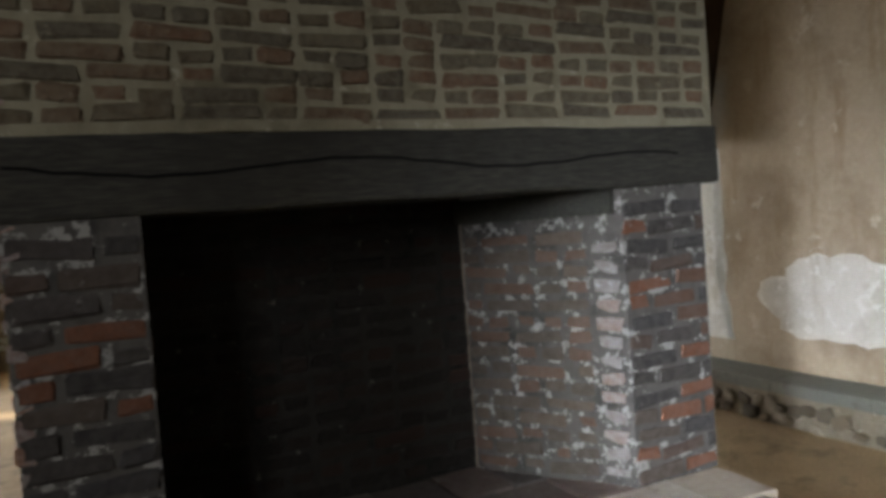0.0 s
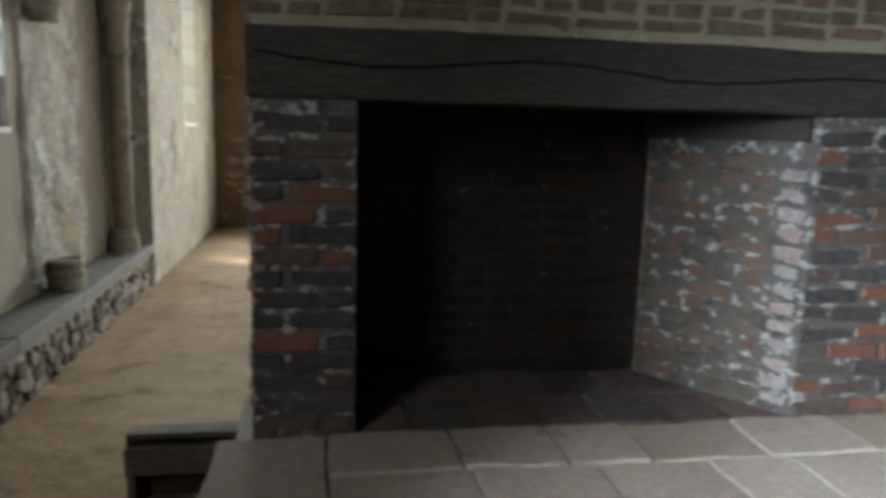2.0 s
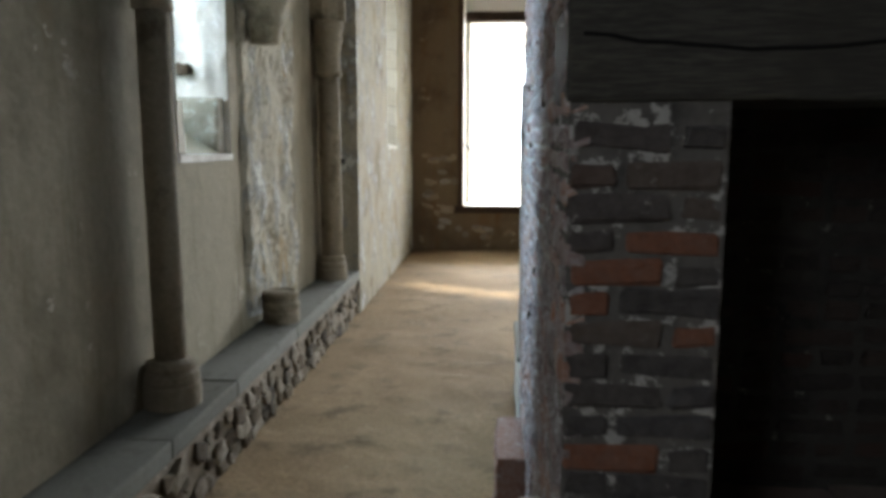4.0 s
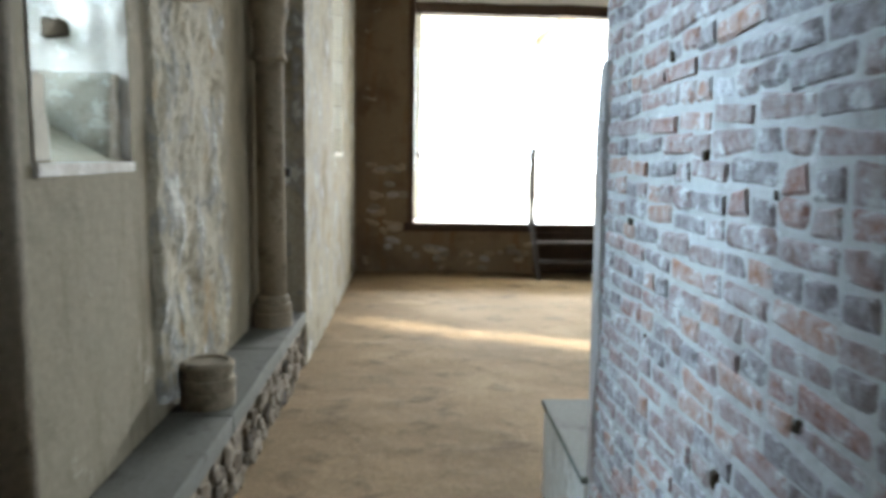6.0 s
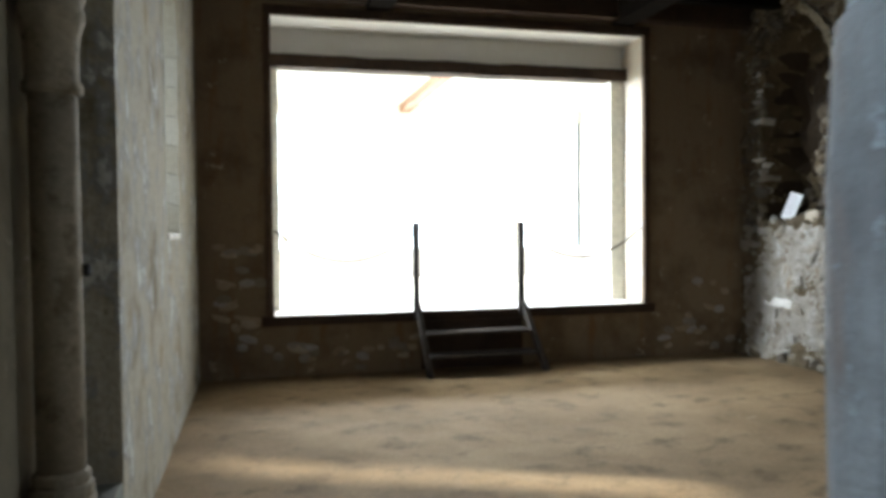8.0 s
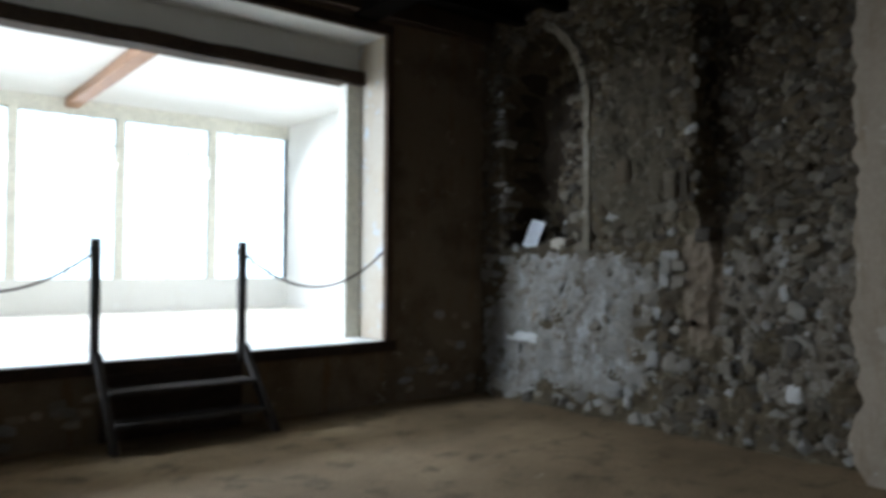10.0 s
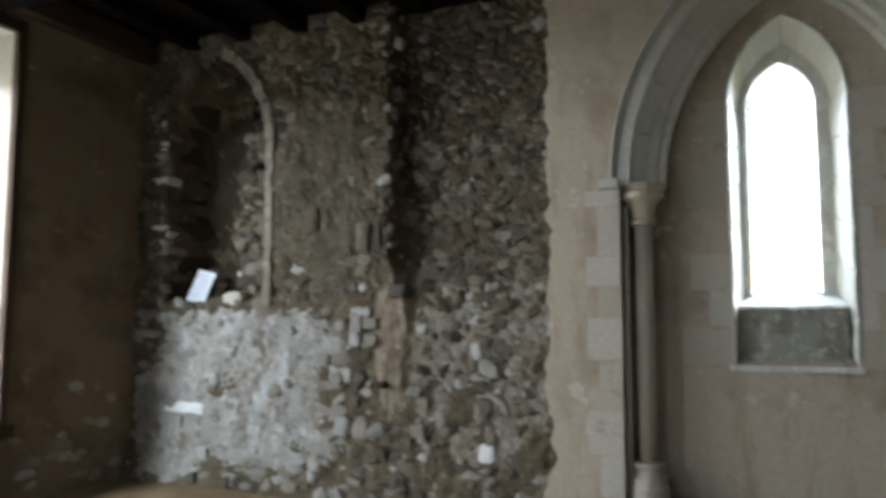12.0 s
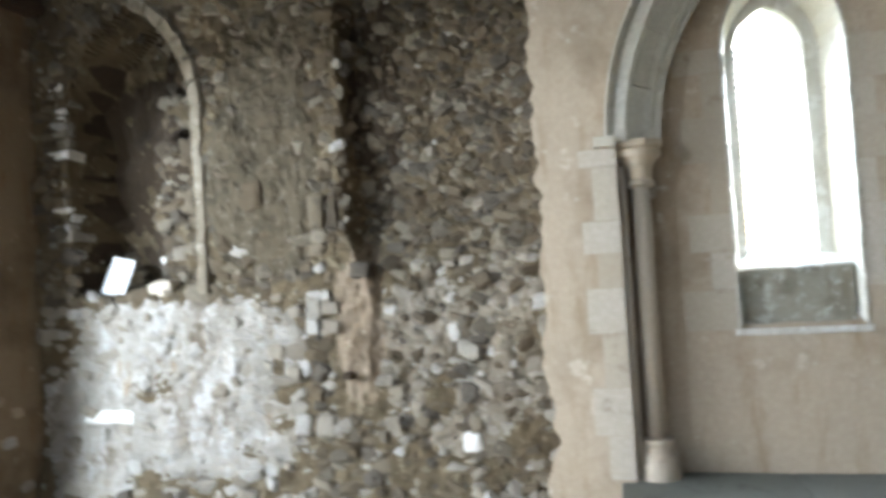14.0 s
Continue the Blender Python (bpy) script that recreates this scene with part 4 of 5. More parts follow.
def rubble_wall():
    w = tagged(thing("wall_rubble"), "broken flint and rubble wall with a ruined arched niche", "wall", kind="structure")
    def sheet(y0, y1, z0, z1, step, mat, name, shift=0.0):
        bm = bmesh.new()
        ys, zs = np.arange(y0, y1 + 1e-6, step), np.arange(z0, z1 + 1e-6, step)
        g = [[bm.verts.new((rubble_depth(y, z) + shift, y, z)) for y in ys] for z in zs]
        for r0, r1 in zip(g, g[1:]):
            for k in range(len(ys) - 1):
                bm.faces.new((r0[k], r0[k + 1], r1[k + 1], r1[k]))
        return part(name, bm, mat, w)
    sheet(-4.42, 0.02, -0.02, TOP, 0.03, M_MORTAR_R, "rubble_core")
    part("wall_back", boxed(6.63, 6.9, -4.5, 0.3, 0, TOP), M_MORTAR_R, w)
    # patches of lime mortar that still cover the stones
    rr = random.Random(21)

    def smear(yc, zc, a, h, seed, mat, lift=0.022, name="mortar_patch", n=30, rings=6):
        bm = bmesh.new()
        prev = None
        for k in range(rings + 1):
            f = k / rings
            ring = []
            for t in np.linspace(0, 2 * math.pi, n, endpoint=False):
                s = f * (1 + 0.28 * noise.noise((math.cos(t) * 1.6, math.sin(t) * 1.6, seed)) + 0.10 * noise.noise((math.cos(t) * 6, math.sin(t) * 6, seed)))
                y, z = yc + a * s * math.cos(t), max(0.0, zc + h * s * math.sin(t))
                y = min(y, -0.005)
                ring.append(bm.verts.new((rubble_depth(y, z) - lift * (1 - f ** 6) + 0.012 * (f ** 6), y, z)))
            if prev:
                for i in range(n):
                    j = (i + 1) % n
                    bm.faces.new((prev[i], prev[j], ring[j], ring[i]))
            prev = ring
        part(name, bm, mat, w)
    smear(-1.30, 1.22, 1.15, 0.46, 1.0, M_LIME, 0.022, n=72, rings=26)
    smear(-1.45, 0.58, 1.02, 0.40, 2.0, M_LIME, 0.021, n=72, rings=26)
    smear(-0.50, 0.62, 0.52, 0.62, 3.0, M_LIME, 0.022, n=60, rings=22)
    smear(-3.75, 0.72, 0.50, 0.42, 11.0, M_MUD, 0.014, n=48, rings=16)
    smear(-3.40, 1.35, 0.42, 0.36, 12.0, M_MUD, 0.010, n=48, rings=16)
    smear(-3.95, 1.45, 0.25, 0.50, 15.0, M_MUD, 0.010, n=48, rings=16)
    smear(-2.86, 1.38, 0.22, 0.72, 16.0, M_TONGUE, 0.012, "plaster_remnant", n=64, rings=22)
    # No real opening: a dark block carries the hole's shade.
    part("putlog_hole", rough_up(boxed(5.84, 5.95, -2.81, -2.745, 0.965, 1.02, bevel=0.012), 1, 0.012, 20), M_SOIL_SHADE, w, "small dark hole in the remnant")
    smear(-0.98, 2.9, 0.46, 1.05, 14.0, M_SOIL_SHADE, 0.010, "soil_shade_patch")
    smear(-2.10, 2.6, 0.52, 1.0, 4.0, M_GREYED, 0.034, n=60, rings=24)
    smear(-2.25, 3.6, 0.40, 0.40, 6.0, M_GREYED, 0.034, n=48, rings=16)
    smear(-0.76, 2.95, 0.44, 1.02, 7.0, M_SOIL_SHADE, 0.012, "soil_shade_patch")
    # Holes at the niche's foot, their shade painted as flat dark spots.
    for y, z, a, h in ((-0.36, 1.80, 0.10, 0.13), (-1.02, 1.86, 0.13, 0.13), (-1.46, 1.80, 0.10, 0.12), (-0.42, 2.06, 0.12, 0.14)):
        smear(y, z, a, h, y * 3, M_SOIL_SHADE, 0.014, "soil_shade_patch", 18, 4)
    for k in range(22):
        smear(rr.uniform(-4.2, -0.2), rr.uniform(0.15, 4.1), rr.uniform(0.08, 0.28), rr.uniform(0.06, 0.22), k + 20.0, M_MORTAR_R, 0.02)
    # stones, in rough courses
    kinds = [mesh_of(rounded_stone(1, 100 + i, 1.0, 2), "rubble_stone", M_FLINT) for i in range(12)]
    pale = [mesh_of(rounded_stone(1, 140 + i, 1.0, 2), "pale_stone", M_PALE) for i in range(8)]
    spots, light = [], []
    z = 0.04
    while z < 4.3:
        y = -4.36
        while y < -0.03:
            core = y < -2.8 and z > 0.5
            low_right = y < -2.55 and z < 1.8
            s = 0.026 + 0.05 * rr.random() ** 2 if low_right else 0.024 + 0.042 * rr.random() ** 2 if core else 0.024 + 0.06 * rr.random() ** 2
            covered = (not core) and 0.1 < z < 1.6 and y > -2.4
            if rr.random() < (0.97 if core else 0.5 if covered else 0.5 if (-2.65 < y < -1.5 and z > 1.8) else 0.85):
                yy, zz = y + rr.uniform(-0.02, 0.02), z + rr.uniform(-0.03, 0.03)
                if zz > 0.03 and not (-0.95 < yy < -0.30 and 2.05 < zz < 3.85) and not (-3.05 < yy < -2.62 and 0.7 < zz < 2.0):
                    m = Matrix.Translation((rubble_depth(yy, zz) + s * (0.10 if core and zz > 1.8 else 0.34), yy, zz)) @ Euler((rr.uniform(-0.6, 0.6), rr.uniform(-0.4, 0.4), rr.uniform(-0.5, 0.5))).to_matrix().to_4x4() @ Matrix.Diagonal((s * rr.uniform(0.5, 0.9), s * rr.uniform(0.9, 1.5), s * rr.uniform(0.6, 1.0), 1))
                    (light if covered or rr.random() < (0.45 if low_right else 0.22 if zz < 1.3 else 0.04) else spots).append(m)
            y += s * rr.uniform(1.6, 2.3)
        z += rr.uniform(0.055, 0.078)
    scatter("rubble_stone", kinds, spots, w, 260, (5.9, -2.2, 1.6))
    scatter("pale_stone", pale, light, w, 200, (5.9, -1.8, 0.7))
    # Dark sheet down the deep recess: shade put into the colour.
    smear(-3.02, 3.2, 0.24, 1.05, 8.0, M_SOIL_SHADE, 0.02, "soil_shade_patch")
    # larger blocks that stand out from the rubble
    for y, z, a, h, mat in ((-3.69, 0.48, 0.13, 0.17, M_PATCH), (-3.56, 1.79, 0.09, 0.05, M_PALE), (-2.02, 2.42, 0.20, 0.24, M_FLINT), (-0.62, 0.70, 0.46, 0.11, M_PATCH), (-0.50, 0.56, 0.22, 0.12, M_LIME),
                            (-2.56, 2.26, 0.13, 0.26, M_FLINT), (-2.68, 2.24, 0.09, 0.28, M_FLINT), (-2.50, 1.52, 0.12, 0.17, M_PALE), (-2.64, 1.50, 0.13, 0.10, M_PALE), (-2.63, 1.36, 0.14, 0.10, M_PALE), (-2.48, 1.37, 0.10, 0.12, M_PALE),
                            (-3.00, 0.94, 0.20, 0.09, M_PALE), (-2.90, 1.78, 0.16, 0.12, M_FLINT), (-2.55, 0.60, 0.16, 0.16, M_PALE), (-2.38, 0.62, 0.13, 0.17, M_PALE), (-3.10, 0.62, 0.13, 0.12, M_PALE),
                            (-3.42, 3.95, 0.16, 0.14, M_FLINT), (-3.35, 2.55, 0.24, 0.12, M_FLINT), (-1.22, 2.02, 0.16, 0.12, M_PALE), (-1.10, 1.72, 0.22, 0.14, M_QUOIN), (-1.30, 2.9, 0.14, 0.2, M_FLINT),
                            (-1.28, 2.45, 0.18, 0.22, M_FLINT), (-0.95, 1.95, 0.10, 0.14, M_PATCH)):
        x = rubble_depth(y, z)
        bm = boxed(x - 0.05, x + 0.12, y - a / 2, y + a / 2, z - h / 2, z + h / 2, bevel=min(a, h) * 0.22)
        part("block", rough_up(bm, 2, 0.024, 10), mat, w)
    # quoins of the niche's lit edge
    z = 1.66
    while z < 3.5:
        h = rr.uniform(0.05, 0.11)
        bm = boxed(R_RUB - rr.uniform(0.0, 0.05), R_RUB + 0.22, -0.30 + rr.uniform(-0.05, 0.03), -0.15 + rr.uniform(-0.03, 0.05), z, z + h - 0.012, bevel=0.014)
        part("niche_quoin", rough_up(bm, 2, 0.022, 9), M_PATCH if rr.random() < 0.3 else M_PALE, w)
        z += h
    # curved rib of the niche head and its long jamb
    R, yc = 1.05, -0.93
    ang = np.linspace(math.radians(0), math.acos((R - 0.62) / R) * 0.97, 7)
    prev = None
    for i in range(6):
        bm = bmesh.new()
        for t in (ang[i], ang[i + 1] - 0.01):
            for rr_, x in ((R + 0.06, R_RUB - 0.07), (R - 0.05, R_RUB - 0.05), (R - 0.05, R_RUB + 0.08), (R + 0.06, R_RUB + 0.08)):
                bm.verts.new((x, yc - (rr_ * math.cos(t) - (R - 0.62)), 3.2 + rr_ * math.sin(t)))
        vs = list(bm.verts)
        for k in range(4):
            bm.faces.new((vs[k], vs[(k + 1) % 4], vs[4 + (k + 1) % 4], vs[4 + k]))
        bm.faces.new(vs[:4]); bm.faces.new(vs[4:][::-1])
        bmesh.ops.bevel(bm, geom=bm.edges[:], offset=0.012, segments=1, affect="EDGES")
        part("rib_stone", rough_up(bm, 2, 0.020, 9), M_RIB, w, "curved worn rib stone")
    z = 1.66
    for h in (0.42, 0.36, 0.40, 0.36):
        part("rib_stone", rough_up(boxed(R_RUB - 0.045, R_RUB + 0.09, yc - 0.67, yc - 0.585, z, z + h - 0.004, bevel=0.014), 3, 0.024, 7), M_RIB, w)
        z += h
    # card on the niche's sill
    c = thing("information_card", (6.10, -0.575, 1.70), "white printed card leaning in the niche", "sign")
    m = Matrix.Translation((6.08, -0.575, 1.70)) @ Euler((radians(13), radians(16), 0)).to_matrix().to_4x4()
    bm = boxed(-0.004, 0.004, -0.115, 0.115, 0, 0.33)
    bm.transform(m)
    child("card", bm, M_CARD, c)
    for k in range(7):
        bm = boxed(-0.0062, -0.0042, -0.09, 0.09 - (0.05 if k % 3 == 2 else 0), 0.28 - k * 0.036, 0.286 - k * 0.036)
        bm.transform(m)
        child("text_line", bm, M_INK, c)


def south_wall():
    w = tagged(thing("wall_south"), "plain plastered wall behind the walk", "wall", kind="structure")
    part("plaster_face", boxed(-1.9, 6.9, SOUTH - 0.5, SOUTH, 0.001, TOP), M_LEFT, w)


BRICK_L, BRICK_H, JOINT = 0.195, 0.052, 0.0125


def brick_meshes(material, l, d, n=5, seed=0):
    """Slightly uneven bricks that share few meshes."""
    out = []
    rr = random.Random(seed)
    for i in range(n):
        bm = boxed(-l / 2, l / 2, -d / 2, d / 2, -BRICK_H / 2, BRICK_H / 2)
        bmesh.ops.bevel(bm, geom=[e for e in bm.edges], offset=0.009, segments=1, affect="EDGES")
        for v in bm.verts:
            v.co += Vector((rr.uniform(-0.008, 0.008), rr.uniform(-0.004, 0.004), rr.uniform(-0.0065, 0.0065)))
        out.append(mesh_of(bm, "brick", material))
    return out


def lay(parent, frame_m, u0, u1, z0, z1, material, seed, most=300, near=None, skip=None, proud=0.006, depth=0.05, slim=1.0, bond=(0.8, 0.22), tight=1.0, low=1.0, wild=1.0):
    """Courses of brick on a face: frame_m carries (u along, out of the wall, up) to the world."""
    rr = random.Random(seed)
    full, half = brick_meshes(material, BRICK_L, depth, 5, seed), brick_meshes(material, BRICK_L / 2 - JOINT / 2, depth, 4, seed + 1)
    fp, hp, row = [], [], 0
    z = z0 + JOINT + BRICK_H / 2
    while z + BRICK_H / 2 < z1:
        u = u0
        head = row % 2 == 1
        first = True
        while u < u1 - 0.03:
            is_half = (head and rr.random() < bond[0]) or (not head and rr.random() < bond[1]) or (first and head)
            ln = (BRICK_L / 2 - JOINT / 2) if is_half else BRICK_L
            if u + ln > u1:
                ln2 = u1 - u
                if ln2 < 0.025:
                    break
                s, is_half, ln = ln2 / (BRICK_L / 2 - JOINT / 2 if ln2 < 0.14 else BRICK_L), ln2 < 0.14, ln2
            else:
                s = 1.0
            m = frame_m @ Matrix.Translation((u + ln / 2, proud - depth / 2 + rr.uniform(-0.003, 0.003), z + rr.uniform(-0.003, 0.003) * wild + 0.006 * wild * noise.noise((u * 1.7, z * 1.7, seed)))) @ Matrix.Rotation(rr.uniform(-0.03, 0.03) * wild, 4, "Y") @ Matrix.Diagonal((s * tight * rr.uniform(1 - 0.045 * wild, 1.03), 1, slim * low * rr.uniform(1 - 0.08 * wild, 1.05), 1))
            if not (skip and skip(u + ln / 2, z)):
                (hp if is_half else fp).append(m)
            u += ln + JOINT
            first = False
        z += (BRICK_H + JOINT) * low
        row += 1
    near = near or frame_m @ Vector(((u0 + u1) / 2, 0, 1.4))
    k = len(fp) / max(1, len(fp) + len(hp))
    scatter("brick", full, fp, parent, int(most * k), near)
    scatter("half_brick", half, hp, parent, most - int(most * k), near)


def mortar_skin(parent, frame_m, u0, u1, z0, z1, material, amp=0.006, lift=0.001, step=0.016, name="mortar_skin"):
    """Uneven bedding mortar that rises over some brick edges and sinks behind others."""
    us, zs = np.linspace(u0, u1, max(2, int((u1 - u0) / step))), np.linspace(z0, z1, max(2, int((z1 - z0) / step)))
    off = Vector((u0 * 3.1, z0, u1))
    verts = []
    for z in zs:
        for u in us:
            k = noise.noise(Vector((u * 9, z * 13, 1)) + off) + 0.7 * noise.noise(Vector((u * 26, z * 34, 4)) + off)
            verts.append(frame_m @ Vector((u, lift + amp * k, z)))
    n = len(us)
    faces = [(r * n + k, r * n + k + 1, (r + 1) * n + k + 1, (r + 1) * n + k) for r in range(len(zs) - 1) for k in range(n - 1)]
    me = bpy.data.meshes.new(name)
    me.from_pydata(verts, [], faces)
    me.materials.append(material)
    me.polygons.foreach_set("use_smooth", [True] * len(me.polygons))
    ob = new(name, me)
    ob.parent = parent
    return ob


def face(origin, along, out_):
    a, o = Vector(along).normalized(), Vector(out_).normalized()
    m = Matrix((( a.x, o.x, 0, origin[0]), (a.y, o.y, 0, origin[1]), (a.z, o.z, 1, origin[2]), (0, 0, 0, 1)))
    return m


def chimney():
    st = thing("chimney_stack", (0, 0, 0), "large freestanding brick chimney stack with a sooty open fireplace", "chimney", kind="structure")
    mk = lambda n, *a, mat=M_MORTAR: part(n, boxed(*a), mat, st)
    # front piers
    lp = mk("pier", SX0, 0.97, SY0, -9.32, HEARTH, 1.70, mat=M_MORTAR_S)
    bm = bmesh.new()
    prof = [(2.44, SY0), (2.80, SY0), (2.80, -9.0), (2.11, -9.0), (2.11, -9.36)]
    lo, hi = [bm.verts.new((x, y, HEARTH)) for x, y in prof], [bm.verts.new((x, y, 1.70)) for x, y in prof]
    bm.faces.new(lo); bm.faces.new(hi[::-1])
    for i in range(5):
        j = (i + 1) % 5
        bm.faces.new((lo[i], lo[j], hi[j], hi[i]))
    rp = part("pier", bm, M_MORTAR_S, st)
    bk = mk("fireback", 0.97, 2.12, -9.34, -9.1, HEARTH - 0.05, 2.6, mat=M_MORTAR_B)
    lw = mk("left_wall", SX0, 0.97, -9.32, SY1, 0.0, TOP - 0.003, mat=M_MORTAR)
    mk("flue_core", 0.97, SX1 - 0.1, -9.1, SY1, 0.0, TOP - 0.003)
    mk("plinth", SX0, 2.80, SY0, -9.1, 0.0, HEARTH - 0.06)
    up = mk("breast", SX0, SX1, SY0, SY0 + 0.36, 1.905, TOP - 0.003, mat=M_MORTAR_U)
    mk("breast_side", SX1 - 0.1, SX1, SY0 + 0.36, SY1, 1.70, TOP - 0.003, mat=M_MORTAR_U)
    mk("flue_cheek", SX0, 0.97, SY0 + 0.36, -9.32, 1.70, TOP - 0.003, mat=M_MORTAR)
    # bressumer
    bm = boxed(SX0 - 0.008, SX1 + 0.01, SY0 - 0.012, SY0 + 0.33, 1.70, 1.90, bevel=0.012)
    bmesh.ops.subdivide_edges(bm, edges=[e for e in bm.edges if e.calc_length() > 1], cuts=22)
    for v in bm.verts:
        v.co.z += 0.010 * noise.noise((v.co.x * 2.2, 3, 0)) + 0.004 * noise.noise((v.co.x * 9, 3, v.co.z))
    be = part("lintel_beam", bm, M_LINTEL, st, "charred timber lintel with a long crack")
    cu = bpy.data.curves.new("crack", "CURVE")
    cu.dimensions, cu.bevel_depth = "3D", 0.0045
    sp = cu.splines.new("POLY")
    sp.points.add(39)
    for i in range(40):
        t = i / 39
        sp.points[i].co = (SX0 + 0.02 + 2.0 * t, SY0 - 0.0115, 1.815 + 0.018 * math.sin(t * 12.5 + 2.6) + 0.006 * noise.noise((t * 30, 0, 0)) - 0.02 * t, 1)
    M_CRACK = plain("crack_dark", (0.006, 0.005, 0.005), 0.95)
    cu.materials.append(M_CRACK)
    ck = new("crack", cu)
    ck.parent = be
    # dark board in the lintel's material, painted shade of the flue slot
    bm = bmesh.new()
    q = [(2.435, SY0 + 0.02), (2.10, -9.355), (2.07, -9.375), (2.405, SY0 + 0.005)]
    lo, hi = [bm.verts.new((x, y, 1.615)) for x, y in q], [bm.verts.new((x, y, 1.70)) for x, y in q]
    bm.faces.new(lo); bm.faces.new(hi[::-1])
    for i in range(4):
        bm.faces.new((lo[i], lo[(i + 1) % 4], hi[(i + 1) % 4], hi[i]))
    part("flue_slot_shade", bm, M_LINTEL, st, "dark board standing in for the shaded slot over the splayed cheek")
    # brick faces
    fr = face((0, SY0, 0), (1, 0, 0), (0, -1, 0))
    lay(lp, fr, SX0 + 0.002, 0.968, HEARTH, 1.70, M_SOOTY, 1, 120, slim=1.07, bond=(0, 0), wild=1.5)
    mortar_skin(lp, fr, SX0 + 0.002, 0.968, HEARTH, 1.70, M_MORTAR_S, 0.004, -0.001)
    lay(rp, fr, 2.445, 2.798, HEARTH, 1.70, M_SOOTY, 2, 140, slim=1.07, bond=(0, 0), wild=1.5)
    mortar_skin(rp, fr, 2.445, 2.798, HEARTH, 1.70, M_MORTAR_S, 0.004, -0.001)
    lay(up, fr, SX0 + 0.002, SX1 - 0.002, 1.905, 4.3, M_UPPER, 3, 300, (1.7, SY0, 2.1), slim=1.14, proud=0.006, bond=(0.85, 0.5), tight=1.0, low=0.80, wild=2.0)
    mortar_skin(up, fr, SX0 + 0.002, SX1 - 0.002, 1.905, 2.9, M_MORTAR_U, 0.006, -0.002)
    part("mortar_band", rough_up(boxed(SX0 + 0.01, SX1 - 0.01, SY0 - 0.010, SY0 + 0.02, 1.895, 1.928, bevel=0.006), 12, 0.009, 9), M_MORTAR_U, st, "pale mortar bed over the lintel")
    lay(lw, face((SX0, 0, 0), (0, 1, 0), (-1, 0, 0)), SY0 + 0.002, SY1 - 0.04, 0.0, 4.3, M_BRICK, 4, 300, (SX0, -8.3, 1.3), proud=0.006, slim=1.16, low=0.92, tight=1.04, bond=(0.7, 0.3), wild=2.0)
    mortar_skin(lw, face((SX0, 0, 0), (0, 1, 0), (-1, 0, 0)), SY0 + 0.004, SY1 - 0.02, 0.0, 3.0, M_MORTAR, 0.006, -0.0025)
    dx, dy = 2.44 - 2.11, SY0 + 9.36
    ln = math.hypot(dx, dy)
    bm = bmesh.new()
    q = [(2.436, SY0 + 0.012), (2.106, -9.345), (2.106, -9.3), (2.5, -9.7)]
    lo, hi = [bm.verts.new((x, y, HEARTH)) for x, y in q], [bm.verts.new((x, y, 1.615)) for x, y in q]
    bm.faces.new(lo); bm.faces.new(hi[::-1])
    for i in range(4):
        bm.faces.new((lo[i], lo[(i + 1) % 4], hi[(i + 1) % 4], hi[i]))
    spl = part("splayed_cheek", bm, M_MORTAR_P, st, "pale smoke-stained brick cheek")
    lay(spl, face((2.436, SY0 + 0.012, 0), (-dx, -dy, 0), (dy, -dx, 0)), 0.115, ln - 0.01, HEARTH, 1.62, M_SPLAY, 5, 120, slim=1.02, proud=0.007, tight=0.99, bond=(0.75, 0.45), wild=1.8, low=0.9)
    mortar_skin(spl, face((2.436, SY0 + 0.012, 0), (-dx, -dy, 0), (dy, -dx, 0)), 0.11, ln - 0.01, HEARTH, 1.61, M_MORTAR_P, 0.005, -0.002)
    # paler bricks along the cheek's front edge
    lay(spl, face((2.436, SY0 + 0.012, 0), (-dx, -dy, 0), (dy, -dx, 0)), 0.006, 0.104, HEARTH, 1.56, M_ARRIS, 15, 60, slim=1.08)
    lay(bk, face((0, -9.34, 0), (1, 0, 0), (0, -1, 0)), 0.98, 2.11, HEARTH, 1.75, M_BLACK, 6, 200, wild=1.8)
    mortar_skin(bk, face((0, -9.34, 0), (1, 0, 0), (0, -1, 0)), 0.98, 2.11, HEARTH, 1.75, M_MORTAR_B, 0.005)
    lay(lp, face((0.97, 0, 0), (0, 1, 0), (1, 0, 0)), SY0 + 0.01, -9.34, HEARTH, 1.70, M_BLACK, 7, 120)
    lay(rp, face((2.80, 0, 0), (0, 1, 0), (1, 0, 0)), SY0 + 0.01, -9.05, HEARTH, 1.70, M_SPLAY, 8, 120)
    # plastered far quoin of the side, stepping in higher up
    part("quoin_render", rough_up(boxed(SX0 - 0.014, SX0 + 0.25, -7.47, SY1 + 0.02, 0.45, 1.92, bevel=0.02), 5, 0.024, 9), M_SMEAR, st, "grey smeared mortar quoin")
    part("quoin_render", rough_up(boxed(SX0 + 0.004, SX0 + 0.3, -7.52, SY1 - 0.05, 1.92, 4.33, bevel=0.02), 4, 0.014, 6), M_SMEAR, st)
    part("plinth_block", rough_up(boxed(0.66, 1.14, -7.36, -6.52, 0.0, 0.42, bevel=0.012), 3, 0.010), M_PATCH, st, "pale stone block at the foot")
    part("plinth_slab", boxed(0.65, 1.16, -7.36, -6.50, 0.42, 0.45, bevel=0.008), M_BENCH, st)
    # orange brick footing
    orange = brick_mat("orange_brick", [(0.34, 0.15, 0.09), (0.28, 0.13, 0.085), (0.37, 0.17, 0.10)], (0.44, 0.41, 0.38), 0.55, None, 0.3)
    ft = part("footing", rough_up(boxed(SX0 - 0.13, SX0 - 0.004, -8.35, -7.85, 0, 0.30, bevel=0.015), 2, 0.01), orange, st)
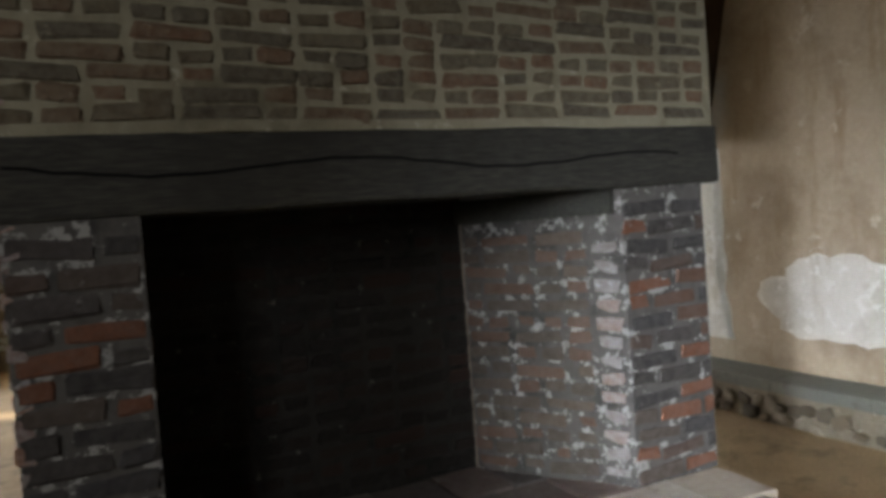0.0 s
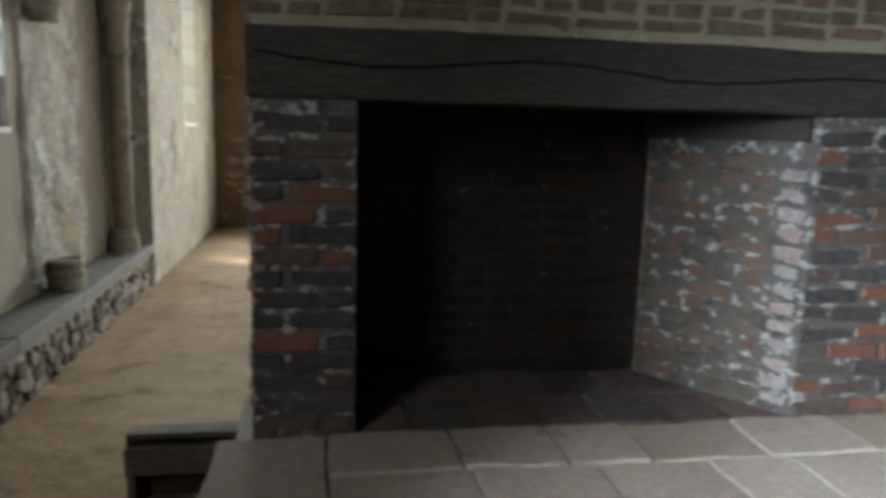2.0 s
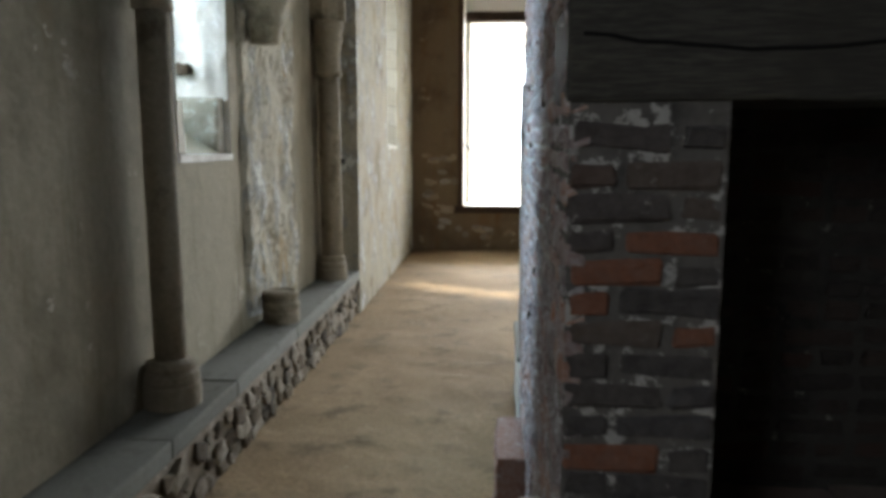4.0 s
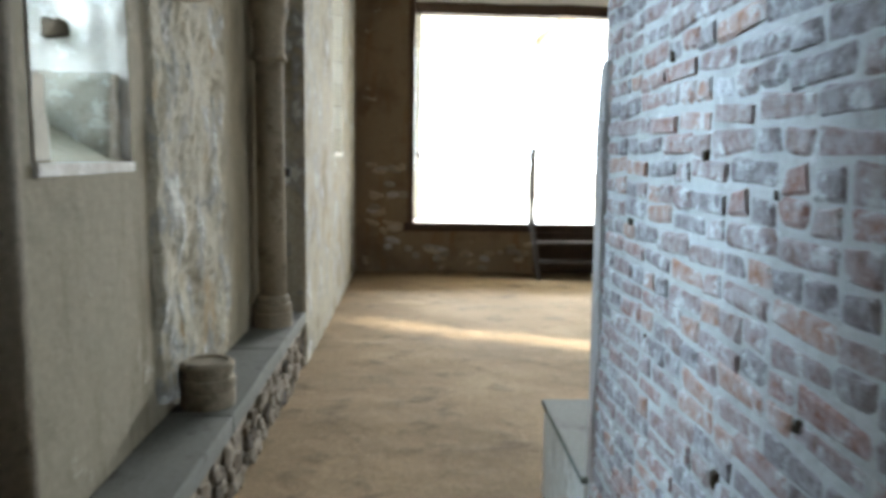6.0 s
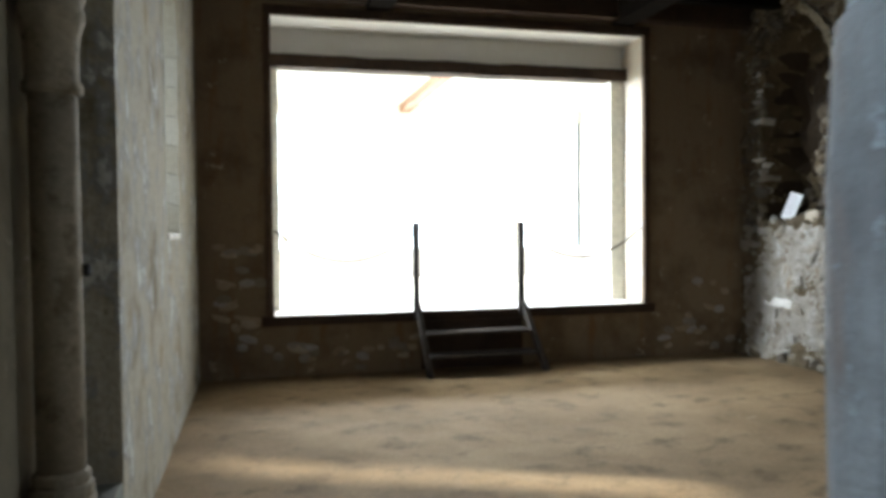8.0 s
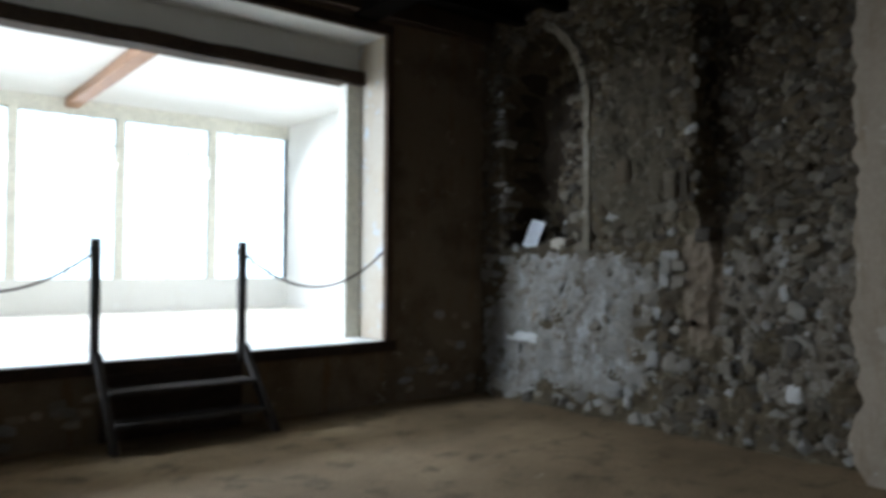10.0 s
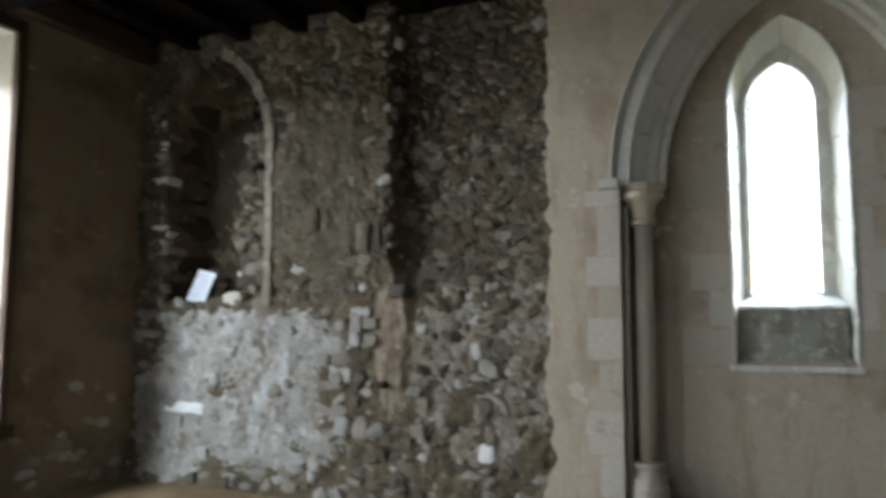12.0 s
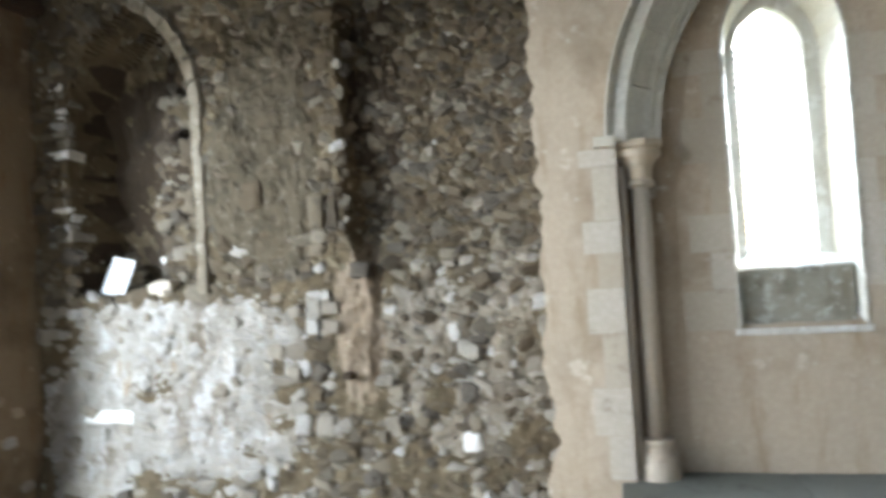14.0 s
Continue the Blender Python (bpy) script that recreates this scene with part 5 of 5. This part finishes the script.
    lay(ft, face((SX0 - 0.13, 0, 0), (0, 1, 0), (-1, 0, 0)), -8.34, -7.86, 0.0, 0.31, orange, 9, 40)
    return st


def small_marks():
    # Each hole is a small dark block with its shade in the colour.
    for y, z, a in ((-7.76, 1.41, 0.026), (-8.45, 0.95, 0.02), (-9.1, 1.75, 0.02), (-8.05, 1.86, 0.014), (-8.30, 1.62, 0.016), (-8.62, 1.55, 0.013), (-7.95, 1.12, 0.014), (-8.75, 1.18, 0.015)):
        a *= 0.7
        ob = part("putlog_hole", rough_up(boxed(SX0 - 0.010, SX0 + 0.01, y - a, y + a, z - a * 1.3, z + a * 1.3, bevel=0.007), 1, 0.010, 24), M_SOIL_SHADE)
        tagged(ob, "small dark broken hole in the brickwork", "hole", "putlog holes")
    ob = part("iron_eye", lathe(bmesh.new(), -0.835, -4.86, [(0.012, 1.44), (0.022, 1.45), (0.022, 1.485), (0.012, 1.495)], 10), M_IRON)
    tagged(ob, "rusty black iron eye fixed on the wall shaft", "iron eye")


def hearth():
    h = thing("hearth", (1.6, -10.0, 0), "raised stone flagged hearth before the fireplace", "hearth", kind="structure")
    child("hearth_core", rough_up(boxed(0.60, 2.66, -10.38, -9.34, 0.0, HEARTH - 0.055, bevel=0.01), 5, 0.012), M_PATCH, h, "flaking white limewashed face")
    rr = random.Random(17)
    rows = [(-10.42, -10.13, 0.56, 2.72, M_HEARTH), (-10.13, -9.86, 0.56, 2.80, M_HEARTH), (-9.86, -9.60, 0.68, 2.79, M_TILE), (-9.60, -9.33, 0.97, 2.43, M_TILE)]
    for y0, y1, x, lim, mat in rows:
        inner = mat is M_TILE
        while x < lim - 0.05:
            w = rr.uniform(0.20, 0.26) if inner else rr.uniform(0.25, 0.40)
            if lim - (x + w) < 0.14:
                w = lim - x
            child("hearth_tile" if inner else "flagstone", rough_up(boxed(x + 0.004, x + w - 0.004, y0 + 0.004, y1 - 0.004, HEARTH - 0.055, HEARTH + rr.uniform(-0.005, 0.005), bevel=0.008), 3, 0.007, 7), mat, h)
            x += w


def timber_box():
    b = thing("timber_trough", (0.32, -9.05, 0), "old grey timber box with dark open front beside the stack", "box")
    child("lid_plank", rough_up(boxed(0.07, 0.63, -8.91, -8.80, 0.285, 0.31, bevel=0.004), 2, 0.004), M_OLD, b)
    child("rail", rough_up(boxed(0.06, 0.63, -8.99, -8.935, 0.16, 0.272, bevel=0.006), 2, 0.005), M_OLD, b)
    # Back board kept dark: shade of the hollow put into its colour.
    child("back_board", boxed(0.04, 0.62, -8.86, -8.83, 0.0, 0.285), M_OAK, b)
    child("end_board", boxed(0.07, 0.10, -8.985, -8.86, 0.0, 0.245), M_OLD, b)
    child("top_board", boxed(0.08, 0.62, -8.94, -8.86, 0.245, 0.262), M_OAK, b)
    s = thing("loose_stone", (0.56, -9.22, 0), "pale rounded stone on the floor by the stack", "stone")
    bm = rounded_stone(0.11, 5, 0.8, 2)
    bm.transform(Matrix.Translation((0.55, -9.22, 0.105)) @ Matrix.Diagonal((0.75, 1, 1, 1)))
    child("stone", bm, M_PALE, s)


def left_shafts():
    for y, r, lab in ((-8.12, 0.072, "tall brown weathered stone wall shaft on the bench"), (-4.90, 0.095, "tall brown wall shaft with a ringed block capital")):
        x, z0 = (-0.97 if y < -8 else -0.94), BENCH
        c = thing("wall_shaft", (x, y, z0), lab, "column", "left wall shafts")
        b = 0.132
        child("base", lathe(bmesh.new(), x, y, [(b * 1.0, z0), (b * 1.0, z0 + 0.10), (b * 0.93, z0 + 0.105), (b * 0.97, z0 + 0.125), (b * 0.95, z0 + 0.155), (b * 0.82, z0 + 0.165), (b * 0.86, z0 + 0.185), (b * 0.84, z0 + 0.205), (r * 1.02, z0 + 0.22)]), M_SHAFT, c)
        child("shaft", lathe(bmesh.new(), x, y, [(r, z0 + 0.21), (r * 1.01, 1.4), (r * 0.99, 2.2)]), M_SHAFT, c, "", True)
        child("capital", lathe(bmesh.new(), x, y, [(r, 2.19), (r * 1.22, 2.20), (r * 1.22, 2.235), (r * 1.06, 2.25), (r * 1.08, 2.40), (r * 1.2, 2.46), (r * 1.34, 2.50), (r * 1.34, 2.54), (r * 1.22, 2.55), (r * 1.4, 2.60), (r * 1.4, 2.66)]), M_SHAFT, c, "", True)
    c = thing("shaft_stump", (-0.93, -6.50, BENCH), "short stump of a lost stone shaft on the bench", "column", "left wall shafts")
    child("base", lathe(bmesh.new(), -0.935, -6.50, [(0.125, BENCH), (0.126, BENCH + 0.075), (0.120, BENCH + 0.08), (0.127, BENCH + 0.09), (0.130, BENCH + 0.115), (0.126, BENCH + 0.135), (0.116, BENCH + 0.142), (0.116, BENCH + 0.165), (0.124, BENCH + 0.172), (0.125, BENCH + 0.20), (0.112, BENCH + 0.212), (0.095, BENCH + 0.215), (0.088, BENCH + 0.205)], 28), M_SHAFT, c)
    c = thing("broken_capital", (-0.93, -6.62, 2.35), "broken stone capital still bonded into the wall", "column", "left wall shafts")
    child("capital", lathe(bmesh.new(), -0.95, -6.62, [(0.09, 2.25), (0.10, 2.33), (0.125, 2.36), (0.125, 2.40), (0.11, 2.41), (0.15, 2.47), (0.165, 2.52), (0.165, 2.62)]), M_SHAFT, c, "", True)
    p = lambda u, z, d: (d, u, z)
    for cen in (-7.44, -5.76):
        a = thing("pointed_arch", (L_FRONT, cen, 2.6), "weathered brown stone wall arch over the bench", "arch", kind="structure")
        for bm in arch_rib(p, cen, 0.80, 2.66, 1.35, 0.16, L_FRONT - 0.02, L_BACK + 0.004):
            child("voussoir", bm, M_SHAFT, a)


def wall_timbers():
    t = thing("wall_post", (5.42, -7.15, 2.15), "dark old timber wall post above white plaster", "beam", kind="structure")
    bm = boxed(5.28, 5.515, -7.30, -7.06, 2.12, TOP - 0.17, bevel=0.012)
    for v in bm.verts:
        k = max(0.0, (v.co.z - 2.12) / 2.1)
        if v.co.y < -7.2:
            v.co.y -= 0.50 * k ** 1.5
    child("post", rough_up(bm, 4, 0.012, 3), M_OAKZ, t)


floor_slab()
left_wall()
right_wall()
rubble_wall()
end_wall()
bay_room()
far_sky()
south_wall()
ceiling()
bench("left")
bench("right")
chimney()
hearth()
steps()
left_shafts()
wall_timbers()
timber_box()
small_marks()
